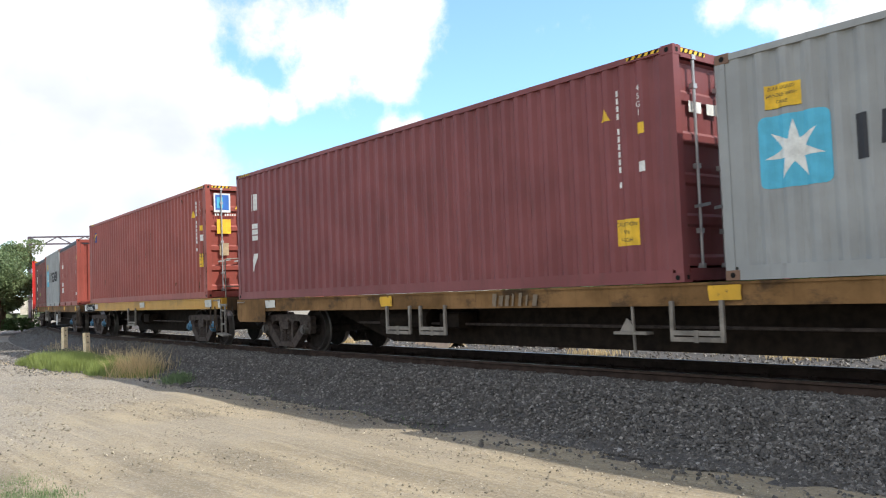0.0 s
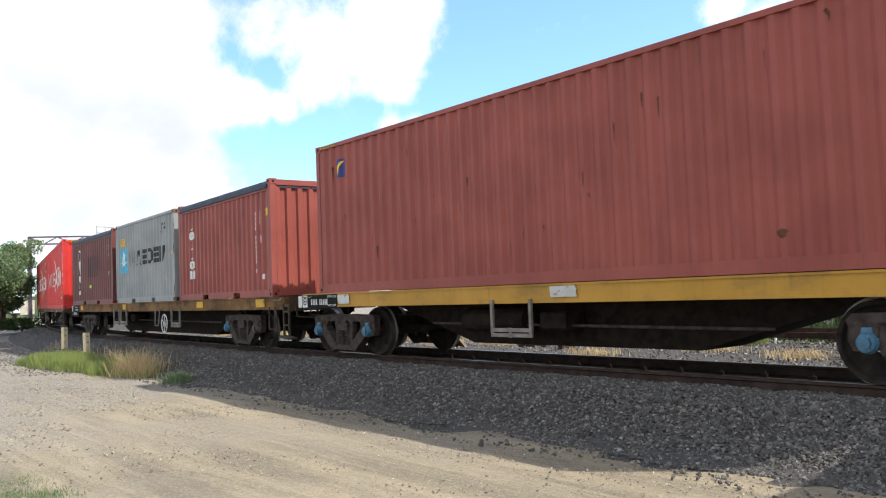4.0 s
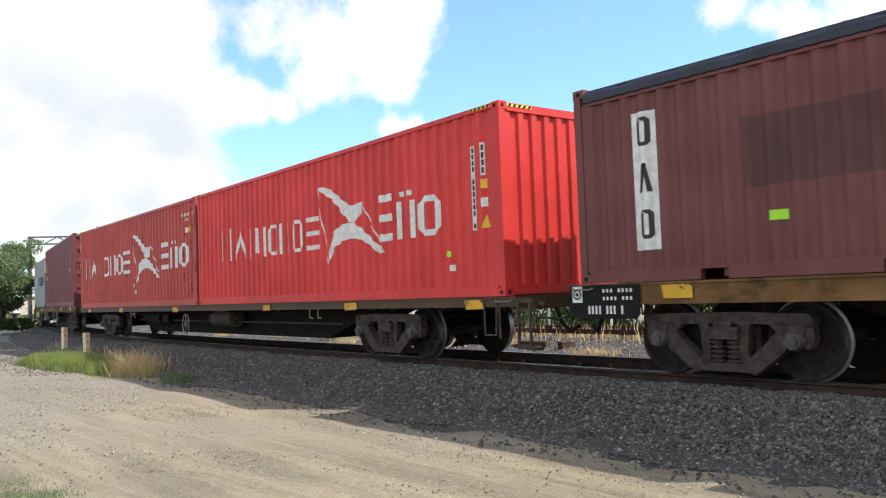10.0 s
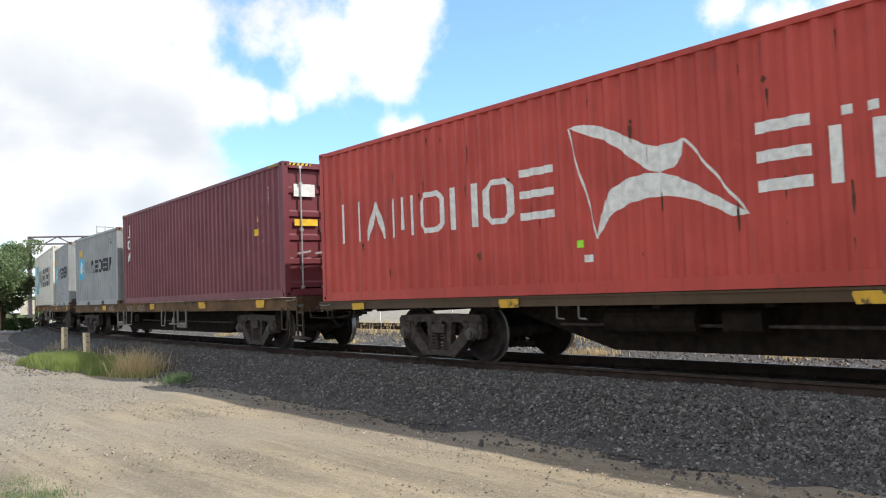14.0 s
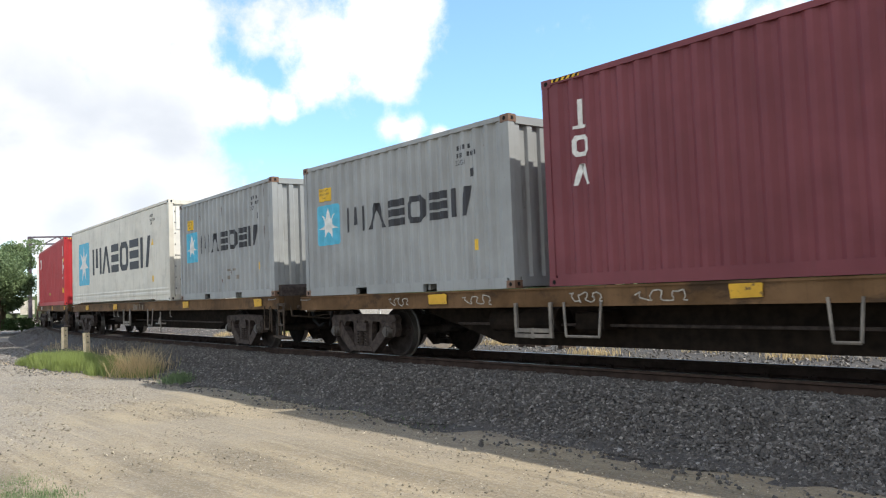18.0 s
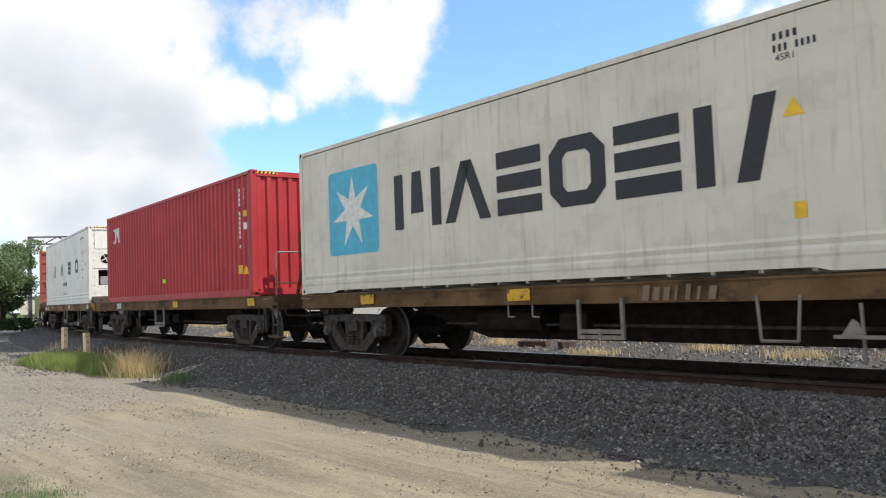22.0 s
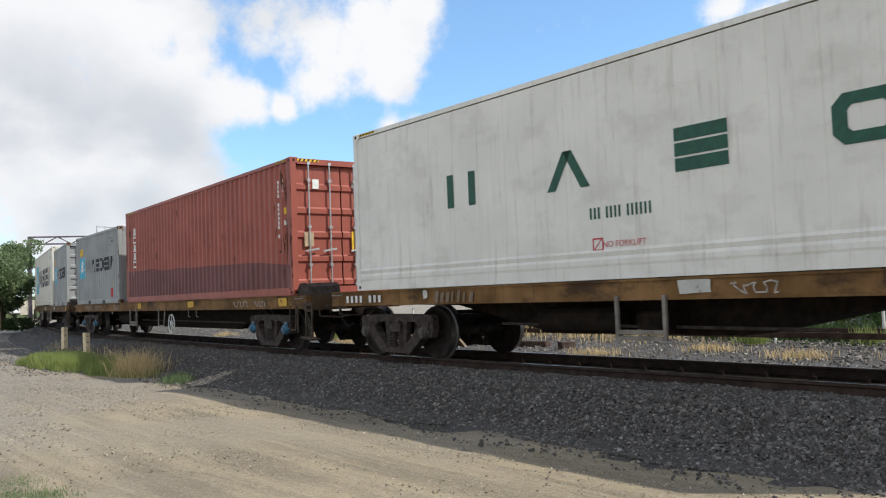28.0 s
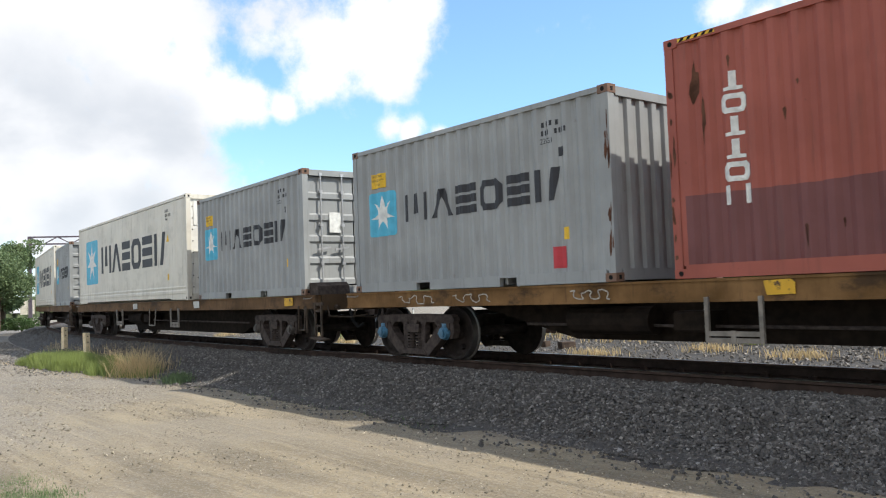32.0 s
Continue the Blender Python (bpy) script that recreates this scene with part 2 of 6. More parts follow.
M = dict(
    panel_yellow=worn("worn_yellow_panel", (0.66, 0.37, 0.02)),
    panel_white=worn("worn_white_panel", (0.58, 0.57, 0.52), (0.25, 0.2, 0.14)),
    ghost=worn("worn_pale_strokes", (0.185, 0.135, 0.085), (0.13, 0.075, 0.03)),
    apron=ground_like("grey_gravel", [(0.20, 0.18, 0.155), (0.26, 0.235, 0.20), (0.10, 0.088, 0.075)], (7, 26), (24, 60, 0.05)),
    bush=foliage("dull_weed", (0.128, 0.175, 0.078)),
    maroon=paint("maroon_paint", (0.180, 0.046, 0.046)),
    rust_red=paint("rust_red_paint", (0.270, 0.060, 0.043)),
    brown=paint("brown_paint", (0.145, 0.042, 0.036)),
    orange=paint("oxide_paint", (0.305, 0.078, 0.052), rust=0.6),
    scarlet=paint("scarlet_paint", (0.60, 0.034, 0.028), dirt=0.2, rust=0.05),
    red_old=paint("worn_red_paint", (0.43, 0.052, 0.036), dirt=0.5, rust=0.8),
    crimson=paint("crimson_paint", (0.375, 0.024, 0.028), dirt=0.2, rust=0.05),
    wine=paint("wine_paint", (0.152, 0.032, 0.040), dirt=0.2),
    grey=paint("light_grey_paint", (0.282, 0.290, 0.284), dirt=0.3, rust=0.4),
    white=paint("white_panel", (0.72, 0.70, 0.64), dirt=0.45, rust=0.3, fade=0.06, grime=(0.33, 0.30, 0.25), blotch=0.18),
    offwhite=paint("cream_panel", (0.63, 0.59, 0.50), dirt=0.5, rust=0.35, fade=0.07, grime=(0.26, 0.23, 0.18), blotch=0.20),
    deck=paint("brown_underframe", (0.118, 0.063, 0.024), 0.7, fade=0.4, dirt=0.75, rust=0.6, grime=(0.040, 0.026, 0.017), blotch=0.75),
    deck_orange=paint("ochre_underframe", (0.165, 0.085, 0.026), 0.7, fade=0.45, dirt=0.75, rust=0.6, grime=(0.040, 0.026, 0.017), blotch=0.75),
    deck_yellow=paint("yellow_underframe", (0.44, 0.23, 0.025), dirt=0.45, rust=0.35, blotch=0.25),
    deck_dark=paint("dark_underframe", (0.080, 0.050, 0.027), dirt=0.7, rust=0.4, grime=(0.02, 0.017, 0.014)),
    # near-black base colour for the parts hung below the deck
    under=plain("black_underframe", (0.017, 0.0118, 0.0082), 0.9, var=0.4),
    bogie=plain("bogie_steel", (0.054, 0.042, 0.036), 0.8, var=0.4, scale=9),
    wheel=plain("wheel_steel", (0.028, 0.022, 0.019), 0.9, 0.0, var=0.4),
    tread=plain("polished_tread", (0.22, 0.205, 0.19), 0.42, 0.9, var=0.1),
    cap=plain("blue_bearing_cap", (0.055, 0.15, 0.23), 0.5, var=0.3),
    capgrey=plain("grey_bearing_cap", (0.07, 0.06, 0.05), 0.6, var=0.3),
    ladder=plain("rusty_ladder_iron", (0.072, 0.054, 0.040), 0.8, 0.1, var=0.35),
    bare=plain("grey_step_iron", (0.20, 0.175, 0.145), 0.6, 0.2, var=0.3),
    black=plain("black_rubber", (0.012, 0.012, 0.012), 0.8),
    tarp=plain("dark_blue_tarpaulin", (0.020, 0.024, 0.040), 0.6, var=0.3, scale=3),
    lwhite=plain("white_lettering", (0.66, 0.66, 0.62), 0.6, var=0.15, scale=10),
    lblack=plain("black_lettering", (0.018, 0.018, 0.022), 0.6, var=0.2, scale=10),
    lgreen=plain("green_lettering", (0.012, 0.075, 0.045), 0.6, var=0.2, scale=10),
    yellow=plain("yellow_sticker", (0.72, 0.44, 0.02), 0.6, var=0.15, scale=8),
    lime=plain("lime_sticker", (0.35, 0.75, 0.03), 0.6, var=0.1),
    blue=plain("light_blue_sticker", (0.075, 0.40, 0.56), 0.6, var=0.1),
    navy=plain("navy_sticker", (0.012, 0.022, 0.16), 0.5, var=0.1),
    door_blue=plain("blue_sticker", (0.03, 0.13, 0.42), 0.5, var=0.1),
    lred=plain("red_marking", (0.45, 0.03, 0.04), 0.6, var=0.1),
    rail=plain("rail_side", (0.046, 0.030, 0.023), 0.85, 0.0, var=0.35),
    railtop=plain("rail_head", (0.32, 0.30, 0.28), 0.38, 0.85, var=0.15),
    sleeper=plain("sleeper", (0.075, 0.066, 0.058), 0.9, var=0.35, scale=4),
    galv=plain("galvanised_rod", (0.42, 0.42, 0.42), 0.45, 0.6, var=0.15),
    stone=plain("ballast_stone", (0.132, 0.122, 0.111), 0.9, var=0.3, scale=14, island=True),
    stone_far=plain("far_ballast_stone", (0.19, 0.175, 0.155), 0.9, var=0.3, scale=14, island=True),
    pebble=plain("pebble", (0.27, 0.235, 0.18), 0.9, var=0.25, scale=14, island=True),
    ballast=ground_like("ballast_bed", [(0.072, 0.065, 0.058), (0.105, 0.096, 0.086), (0.038, 0.034, 0.031)], (9, 30), (28, 60, 0.05)),
    post=plain("cream_post_paint", (0.74, 0.59, 0.36), 0.7, var=0.2, scale=12),
    grass=foliage("green_grass", (0.20, 0.24, 0.070)),
    straw=foliage("dry_grass", (0.50, 0.38, 0.20)),
    leaf=foliage("leaf", (0.062, 0.105, 0.032)),
    casting_rust=paint("rusted_casting", (0.17, 0.095, 0.06), rust=0.6),
    bark=plain("bark", (0.10, 0.075, 0.05), 0.9, var=0.3, scale=4),
    shed=paint("grey_sheet_iron", (0.20, 0.22, 0.23), dirt=0.3),
    gantry=plain("gantry_steel", (0.09, 0.07, 0.085), 0.7, var=0.2),
    carpaint=plain("white_car_paint", (0.75, 0.76, 0.78), 0.25, var=0.03),
    glass=plain("dark_glass", (0.02, 0.025, 0.03), 0.08),
    board=plain("pale_fence_board", (0.46, 0.42, 0.34), 0.8, var=0.2, scale=2),
    scrawl=plain("sprayed_white", (0.36, 0.33, 0.28), 0.7, var=0.4, scale=18),
    dark_oxide=paint("dark_oxide_paint", (0.150, 0.050, 0.046), dirt=0.3, rust=0.2),
    dark_brown=paint("dark_brown_paint", (0.085, 0.028, 0.027), dirt=0.2),
    streak=plain("rust_streak", (0.095, 0.045, 0.028), 0.9, var=0.4, scale=8),
    tan=plain("tan_plate", (0.38, 0.28, 0.17), 0.6, var=0.2),
    scrub=plain("distant_scrub", (0.060, 0.075, 0.036), 0.95, var=0.5, scale=0.4),
    timber=plain("old_timber", (0.07, 0.05, 0.038), 0.9, var=0.4, scale=5),
    concrete=plain("concrete", (0.33, 0.31, 0.28), 0.85, var=0.2, scale=3),
)


# ------------------------------------------------------------------ mesh tools
def quad(bm, *ps):
    return bm.faces.new([bm.verts.new(p) for p in ps])


def box(bm, x0, x1, y0, y1, z0, z1, b=0.0):
    """A block; b chamfers its four edges along x."""
    if b:
        prism_x(bm, [(y0 + b, z0), (y1 - b, z0), (y1, z0 + b), (y1, z1 - b), (y1 - b, z1), (y0 + b, z1), (y0, z1 - b), (y0, z0 + b)], x0, x1)
        return
    v = [bm.verts.new(p) for p in ((x0, y0, z0), (x1, y0, z0), (x1, y1, z0), (x0, y1, z0), (x0, y0, z1), (x1, y0, z1), (x1, y1, z1), (x0, y1, z1))]
    for f in ((3, 2, 1, 0), (4, 5, 6, 7), (0, 1, 5, 4), (1, 2, 6, 5), (2, 3, 7, 6), (3, 0, 4, 7)):
        bm.faces.new([v[i] for i in f])


def prism(bm, ring_a, ring_b):
    a, b = [bm.verts.new(p) for p in ring_a], [bm.verts.new(p) for p in ring_b]
    n = len(a)
    bm.faces.new(a[::-1])
    bm.faces.new(b)
    for i in range(n):
        bm.faces.new((a[i], a[(i + 1) % n], b[(i + 1) % n], b[i]))


def prism_x(bm, pts, x0, x1):
    prism(bm, [(x0, y, z) for y, z in pts], [(x1, y, z) for y, z in pts])


def prism_y(bm, pts, y0, y1):
    prism(bm, [(x, y0, z) for x, z in pts], [(x, y1, z) for x, z in pts])


def cyl(bm, p, q, r, n=10, r2=None):
    p, q = Vector(p), Vector(q)
    d = (q - p).normalized()
    s = d.orthogonal().normalized()
    t = d.cross(s)
    r2 = r if r2 is None else r2
    ring = [(math.cos(2 * math.pi * i / n), math.sin(2 * math.pi * i / n)) for i in range(n)]
    prism(bm, [p + (s * c + t * k) * r for c, k in ring], [q + (s * c + t * k) * r2 for c, k in ring])


def tube(bm, pts, r, n=6):
    for a, b in zip(pts, pts[1:]):
        cyl(bm, a, b, r, n)


def mesh_of(name, bm, mat):
    bmesh.ops.recalc_face_normals(bm, faces=bm.faces)
    me = bpy.data.meshes.new(name)
    bm.to_mesh(me)
    bm.free()
    me.materials.append(mat)
    return me


def part(name, bm, mat, parent, label=""):
    ob = new(name, mesh_of(name, bm, mat))
    ob.parent = parent
    return tagged(ob, label)


def again(name, ob, parent, m):
    """Another part on the same mesh."""
    o = new(name, ob.data)
    o.parent, o.matrix_basis = parent, m
    return o


def raw(name, verts, faces, mat):
    me = bpy.data.meshes.new(name)
    me.from_pydata(verts, [], faces)
    me.materials.append(mat)
    me.update()
    return new(name, me)

# ------------------------------------------------------------------ ground and track
GROUND = -0.6


def bed(off):
    """Height of the ground across the line, off metres to the far side of its middle."""
    a = abs(off)
    if off < 0:
        return np.interp(a, [0, .72, .86, 1.35, 1.8, 2.75, 3.1], [-0.17, -0.17, -0.125, -0.125, -0.20, GROUND + 0.02, GROUND - 0.02])
    return np.interp(a, [0, 1.35, 1.75, 2.3, 3.2, 5.0, 7.5, 9.0], [-0.17, -0.17, -0.21, -0.38, -0.42, -0.30, -0.22, -0.55])


def grid_strip(name, us, offs, height, mat):
    verts, faces = [], []
    for u in us:
        for o in offs:
            p = line(u, o)
            verts.append((p.x, p.y, height(u, o, p)))
    n = len(offs)
    for i in range(len(us) - 1):
        for j in range(n - 1):
            a = i * n + j
            faces.append((a, a + n, a + n + 1, a + 1))
    ob = raw(name, verts, faces, mat)
    for f in ob.data.polygons:
        f.use_smooth = True
    return ob


def dirt_material():
    m, nt, b = material("dirt_track")
    co = texco(nt)
    sep = nt.nodes.new("ShaderNodeSeparateXYZ")
    nt.links.new(co, sep.inputs[0])
    big = noisen(nt, co, 0.30, 6, 0.6)
    ruts = noisen(nt, scaled(nt, co, (0.22, 1.5, 1.0)), 1.3, 8, 0.62)
    lanes = noisen(nt, scaled(nt, co, (0.10, 3.2, 1.0)), 1.6, 5, 0.6, 0.3)
    mid = noisen(nt, co, 5.0, 7, 0.7)
    fine = noisen(nt, co, 42.0, 4, 0.7)
    grit = nt.nodes.new("ShaderNodeTexVoronoi")
    grit.inputs["Scale"].default_value = 46.0
    nt.links.new(co, grit.inputs["Vector"])
    one = nt.nodes.new("ShaderNodeSeparateColor")
    nt.links.new(grit.outputs["Color"], one.inputs[0])
    c = mixn(nt, rampn(nt, ruts, 0.38, 0.66), (0.185, 0.150, 0.098), (0.315, 0.255, 0.162))
    c = mixn(nt, mathn(nt, "MULTIPLY", rampn(nt, big, 0.46, 0.62), 0.7), c, (0.262, 0.220, 0.158))
    c = mixn(nt, mathn(nt, "MULTIPLY", rampn(nt, lanes, 0.52, 0.68), 0.5), c, (0.34, 0.277, 0.176))
    c = mixn(nt, mathn(nt, "MULTIPLY", rampn(nt, lanes, 0.44, 0.28), 0.35), c, (0.180, 0.148, 0.102))
    c = mixn(nt, mathn(nt, "MULTIPLY", rampn(nt, mid, 0.52, 0.72), 0.4), c, (0.185, 0.155, 0.118))
    c = mixn(nt, mathn(nt, "MULTIPLY", rampn(nt, mid, 0.48, 0.30), 0.25), c, (0.37, 0.30, 0.205))
    # grey stony ground farther along and towards the eye's left
    far = mathn(nt, "MULTIPLY_ADD", big, 9.0, mathn(nt, "MULTIPLY_ADD", sep.outputs[0], -1.0, mathn(nt, "MULTIPLY", sep.outputs[1], -0.55)))
    stony = rampn(nt, far, 12.0, 24.0)
    c = mixn(nt, mathn(nt, "MULTIPLY", stony, 0.55), c, (0.20, 0.182, 0.154))
    grain = mathn(nt, "MULTIPLY_ADD", stony, 0.5, 0.24)
    c = mixn(nt, mathn(nt, "MULTIPLY", rampn(nt, one.outputs[0], 0.70, 0.78), grain), c, (0.40, 0.365, 0.31))
    c = mixn(nt, mathn(nt, "MULTIPLY", rampn(nt, one.outputs[1], 0.74, 0.82), grain), c, (0.115, 0.10, 0.085))
    c = mixn(nt, mathn(nt, "MULTIPLY", rampn(nt, fine, 0.55, 0.75), 0.35), c, (0.15, 0.125, 0.095))
    nt.links.new(c, b.inputs["Base Color"])
    b.inputs["Roughness"].default_value = 0.95
    h = mathn(nt, "ADD", mathn(nt, "MULTIPLY", fine, 0.5), mathn(nt, "ADD", mathn(nt, "MULTIPLY", ruts, 0.8), mathn(nt, "ADD", mid, lanes)))
    bump(nt, b, h, 0.9, 0.035)
    return m


def ground():
    xs = np.concatenate([[-3000, -1200, -500, -220], np.arange(-120, -30, 6), np.arange(-30, 8.01, 0.5), np.arange(12, 60, 8), [120, 400, 1500, 3000]])
    ys = np.concatenate([[-3000, -800, -200, -60], np.arange(-30, -4, 4), np.arange(-4, 9.01, 0.4), np.arange(12, 60, 6), [120, 400, 1500, 3000]])
    verts = []
    for x in xs:
        for y in ys:
            z = GROUND
            if -35 < x < 10 and -4 < y < 7:
                z += 0.035 * noise.fractal((x * 0.5, y * 0.9, 0), 1.0, 2.0, 4) + 0.012 * noise.noise((x * 3, y * 3, 5))
            verts.append((x, y, z - (0.1 if y > 8 else 0)))
    n = len(ys)
    faces = [(i * n + j, (i + 1) * n + j, (i + 1) * n + j + 1, i * n + j + 1) for i in range(len(xs) - 1) for j in range(n - 1)]
    ob = raw("ground", verts, faces, dirt_material())
    for f in ob.data.polygons:
        f.use_smooth = True
    tagged(ob, "pale tan dirt and gravel track with tyre ruts", "ground", kind="structure")
    offs = [-3.2, -2.9, -2.6, -2.3, -2.0, -1.75, -1.5, -1.35, -1.0, -0.86, -0.72, -0.6, 0, 0.6, 1.0, 1.5, 1.75, 2.0, 2.4, 3.0, 3.6, 4.4, 5.2, 6.0, 7.0, 8.0, 9.0]
    us = np.concatenate([np.arange(-160, -40, 3), np.arange(-40, 8, 0.35), np.arange(8, 60, 4)])

    def height(u, o, p):
        e = 0.0 if abs(o) < 0.9 else 1.0
        return bed(o) + e * 0.03 * noise.fractal((p.x * 1.3, p.y * 1.3, 3), 1.0, 2.0, 3)
    tagged(grid_strip("ballast_bed", us, offs, height, M["ballast"]), "grey crushed stone ballast bed under the railway", "ballast", kind="structure")


def stones(name, count, spots, size, mat, seed, label, category):
    """Loose angular stones, one mesh; spots(rng) gives place and height."""
    rng = np.random.default_rng(seed)
    base = np.array([(-1, -.7, -.5), (1, -.8, -.6), (.8, .9, -.5), (-.8, .8, -.6), (-.6, -.5, .7), (.7, -.4, .6), (.5, .6, .8), (-.7, .5, .5)])
    fs = np.array([(3, 2, 1, 0), (4, 5, 6, 7), (0, 1, 5, 4), (1, 2, 6, 5), (2, 3, 7, 6), (3, 0, 4, 7)])
    V = np.empty((count * 8, 3))
    for i in range(count):
        p = spots(rng)
        k = size * rng.uniform(0.55, 1.3) * (rng.uniform(1.3, 1.8) if rng.random() < 0.05 else 1)
        q = (base + rng.uniform(-.35, .35, (8, 3))) * k * np.array([rng.uniform(.7, 1.2), rng.uniform(.6, 1.0), rng.uniform(.5, .9)])
        a, t = rng.uniform(0, 6.283), rng.uniform(-.6, .6)
        ca, sa, ct, st = math.cos(a), math.sin(a), math.cos(t), math.sin(t)
        r = np.array([[ca, -sa, 0], [sa, ca, 0], [0, 0, 1]]) @ np.array([[ct, 0, st], [0, 1, 0], [-st, 0, ct]])
        V[i * 8:i * 8 + 8] = q @ r.T + p
    F = (fs[None] + np.arange(count)[:, None, None] * 8).reshape(-1, 4)
    ob = raw(name, V.tolist(), F.tolist(), mat)
    return tagged(ob, label, category, kind="stuff")


def near_slope(rng):
    u = -2.0 - (26 if rng.random() < .9 else 50) * rng.random() ** 1.5
    o = -rng.uniform(0.87, 2.95 + 0.25 * noise.noise((u * 0.7, 0, 9)))
    if rng.random() < .012:
        o = -rng.uniform(2.8, 3.5)
    p = line(u, o)
    return (p.x, p.y, max(bed(o), GROUND + .005) + 0.012 + 0.03 * noise.fractal((p.x * 1.3, p.y * 1.3, 3), 1.0, 2.0, 3))


def far_bank(rng):
    u = -2.0 - 48 * rng.random() ** 1.5
    o = rng.uniform(1.0, 8.8)
    p = line(u, o)
    return (p.x, p.y, bed(o) + 0.02 + 0.03 * noise.fractal((p.x * 1.3, p.y * 1.3, 3), 1.0, 2.0, 3))


def track_pebbles(rng):
    while True:
        u, o = rng.uniform(-30, 0), -rng.uniform(2.9, 8.5)
        if rng.random() < 1.15 - (-o - 2.9) / 5.6:
            break
    p = line(u, o)
    return (p.x, p.y, GROUND + 0.004)


def dirt_stones(rng):
    while True:
        u, o = -5.0 - 34 * rng.random(), -rng.uniform(3.0, 9.0)
        if noise.noise((u * .45, o * .9, 12)) + rng.uniform(-.35, .35) > .05:
            break
    p = line(u, o)
    return (p.x, p.y, GROUND + 0.008)


def rails():
    prof = [(-.067, -.165), (.067, -.165), (.067, -.155), (.012, -.135), (.010, -.045), (.036, -.032), (.036, -.006), (.026, 0), (-.026, 0), (-.036, -.006), (-.036, -.032), (-.010, -.045), (-.012, -.135), (-.067, -.155)]
    us = np.concatenate([np.arange(-170, -60, 3), np.arange(-60, 12, 1.0), np.arange(12, 61, 4)])
    for side, name in ((-1, "rail_near"), (1, "rail_far")):
        ob = new(name)
        tagged(ob, "dark steel running rail with a worn bright head", "rail", kind="structure")
        for nm, k0, k1, mat in (("web", 0, 14, "rail"), ("head", 14, 16, "railtop")):
            pr = prof if nm == "web" else [(-.025, .001), (.025, .001)]
            verts = []
            for u in us:
                for y, z in pr:
                    verts.append(line(u, side * (GAUGE / 2 + .036) + y, z))
            n = len(pr)
            faces = []
            for i in range(len(us) - 1):
                for j in range(n if nm == "web" else 1):
                    a, b = i * n + j, i * n + (j + 1) % n
                    faces.append((a, b, b + n, a + n))
            o = raw(nm, verts, faces, M[mat])
            o.parent = ob
    # sleepers with clips
    bm = bmesh.new()
    prism_x(bm, [(-1.3, -.36), (1.3, -.36), (1.3, -.19), (1.27, -.165), (-1.27, -.165), (-1.3, -.19)], -.125, .125)
    me = mesh_of("sleeper", bm, M["sleeper"])
    bm = bmesh.new()
    for s in (-1, 1):
        for e in (-.10, .10):
            y = s * (GAUGE / 2 + .036) + e
            box(bm, -.05, .05, y - .03, y + .03, -.165, -.125)
            cyl(bm, (0, y, -.165), (0, y, -.095), .016, 6)
    clip = mesh_of("rail_clip", bm, M["rail"])
    top = tagged(new("sleepers"), "row of weathered sleepers under the rails", "sleepers", kind="structure")
    for i, u in enumerate(np.arange(-60, 6, 0.66)):
        p = line(u)
        o = new("sleeper", me)
        o.parent, o.matrix_basis = top, pose(p.x, p.y, 0, 0, 0, math.degrees(heading(u)))
        if u > -30:
            c = new("rail_clip", clip)
            c.parent = o


# ------------------------------------------------------------------ wagons
KEYED = []
DECK = 1.13


def wheelset_mesh():
    bm = bmesh.new()
    for s in (-1, 1):
        y = s * GAUGE / 2
        rings = [(0.10, s * .09), (0.12, s * .03), (0.36, s * .05), (0.39, s * .095), (0.435, s * .10), (0.445, 0.0), (0.475, -s * .005), (0.475, -s * .03), (0.38, -s * .03), (0.12, -s * .02)]
        n = 36
        vs = []
        for r, dy in rings:
            vs.append([bm.verts.new((r * math.sin(6.28318 * i / n), y + dy, r * math.cos(6.28318 * i / n))) for i in range(n)])
        for j, (a, b) in enumerate(zip(vs, vs[1:])):
            for i in range(n):
                bm.faces.new((a[i], a[(i + 1) % n], b[(i + 1) % n], b[i])).material_index = 1 if j in (4, 5, 6) else 0
    cyl(bm, (0, -GAUGE / 2 - .1, 0), (0, GAUGE / 2 + .1, 0), .085, 12)
    # balance marks that show the wheel turning
    for s in (-1, 1):
        box(bm, -.03, .03, s * (GAUGE / 2 + .07) - .03, s * (GAUGE / 2 + .07) + .03, .22, .30)
    me = mesh_of("wheelset", bm, M["wheel"])
    me.materials.append(M["tread"])
    return me


WHEELSET = None
BOGIE = {}


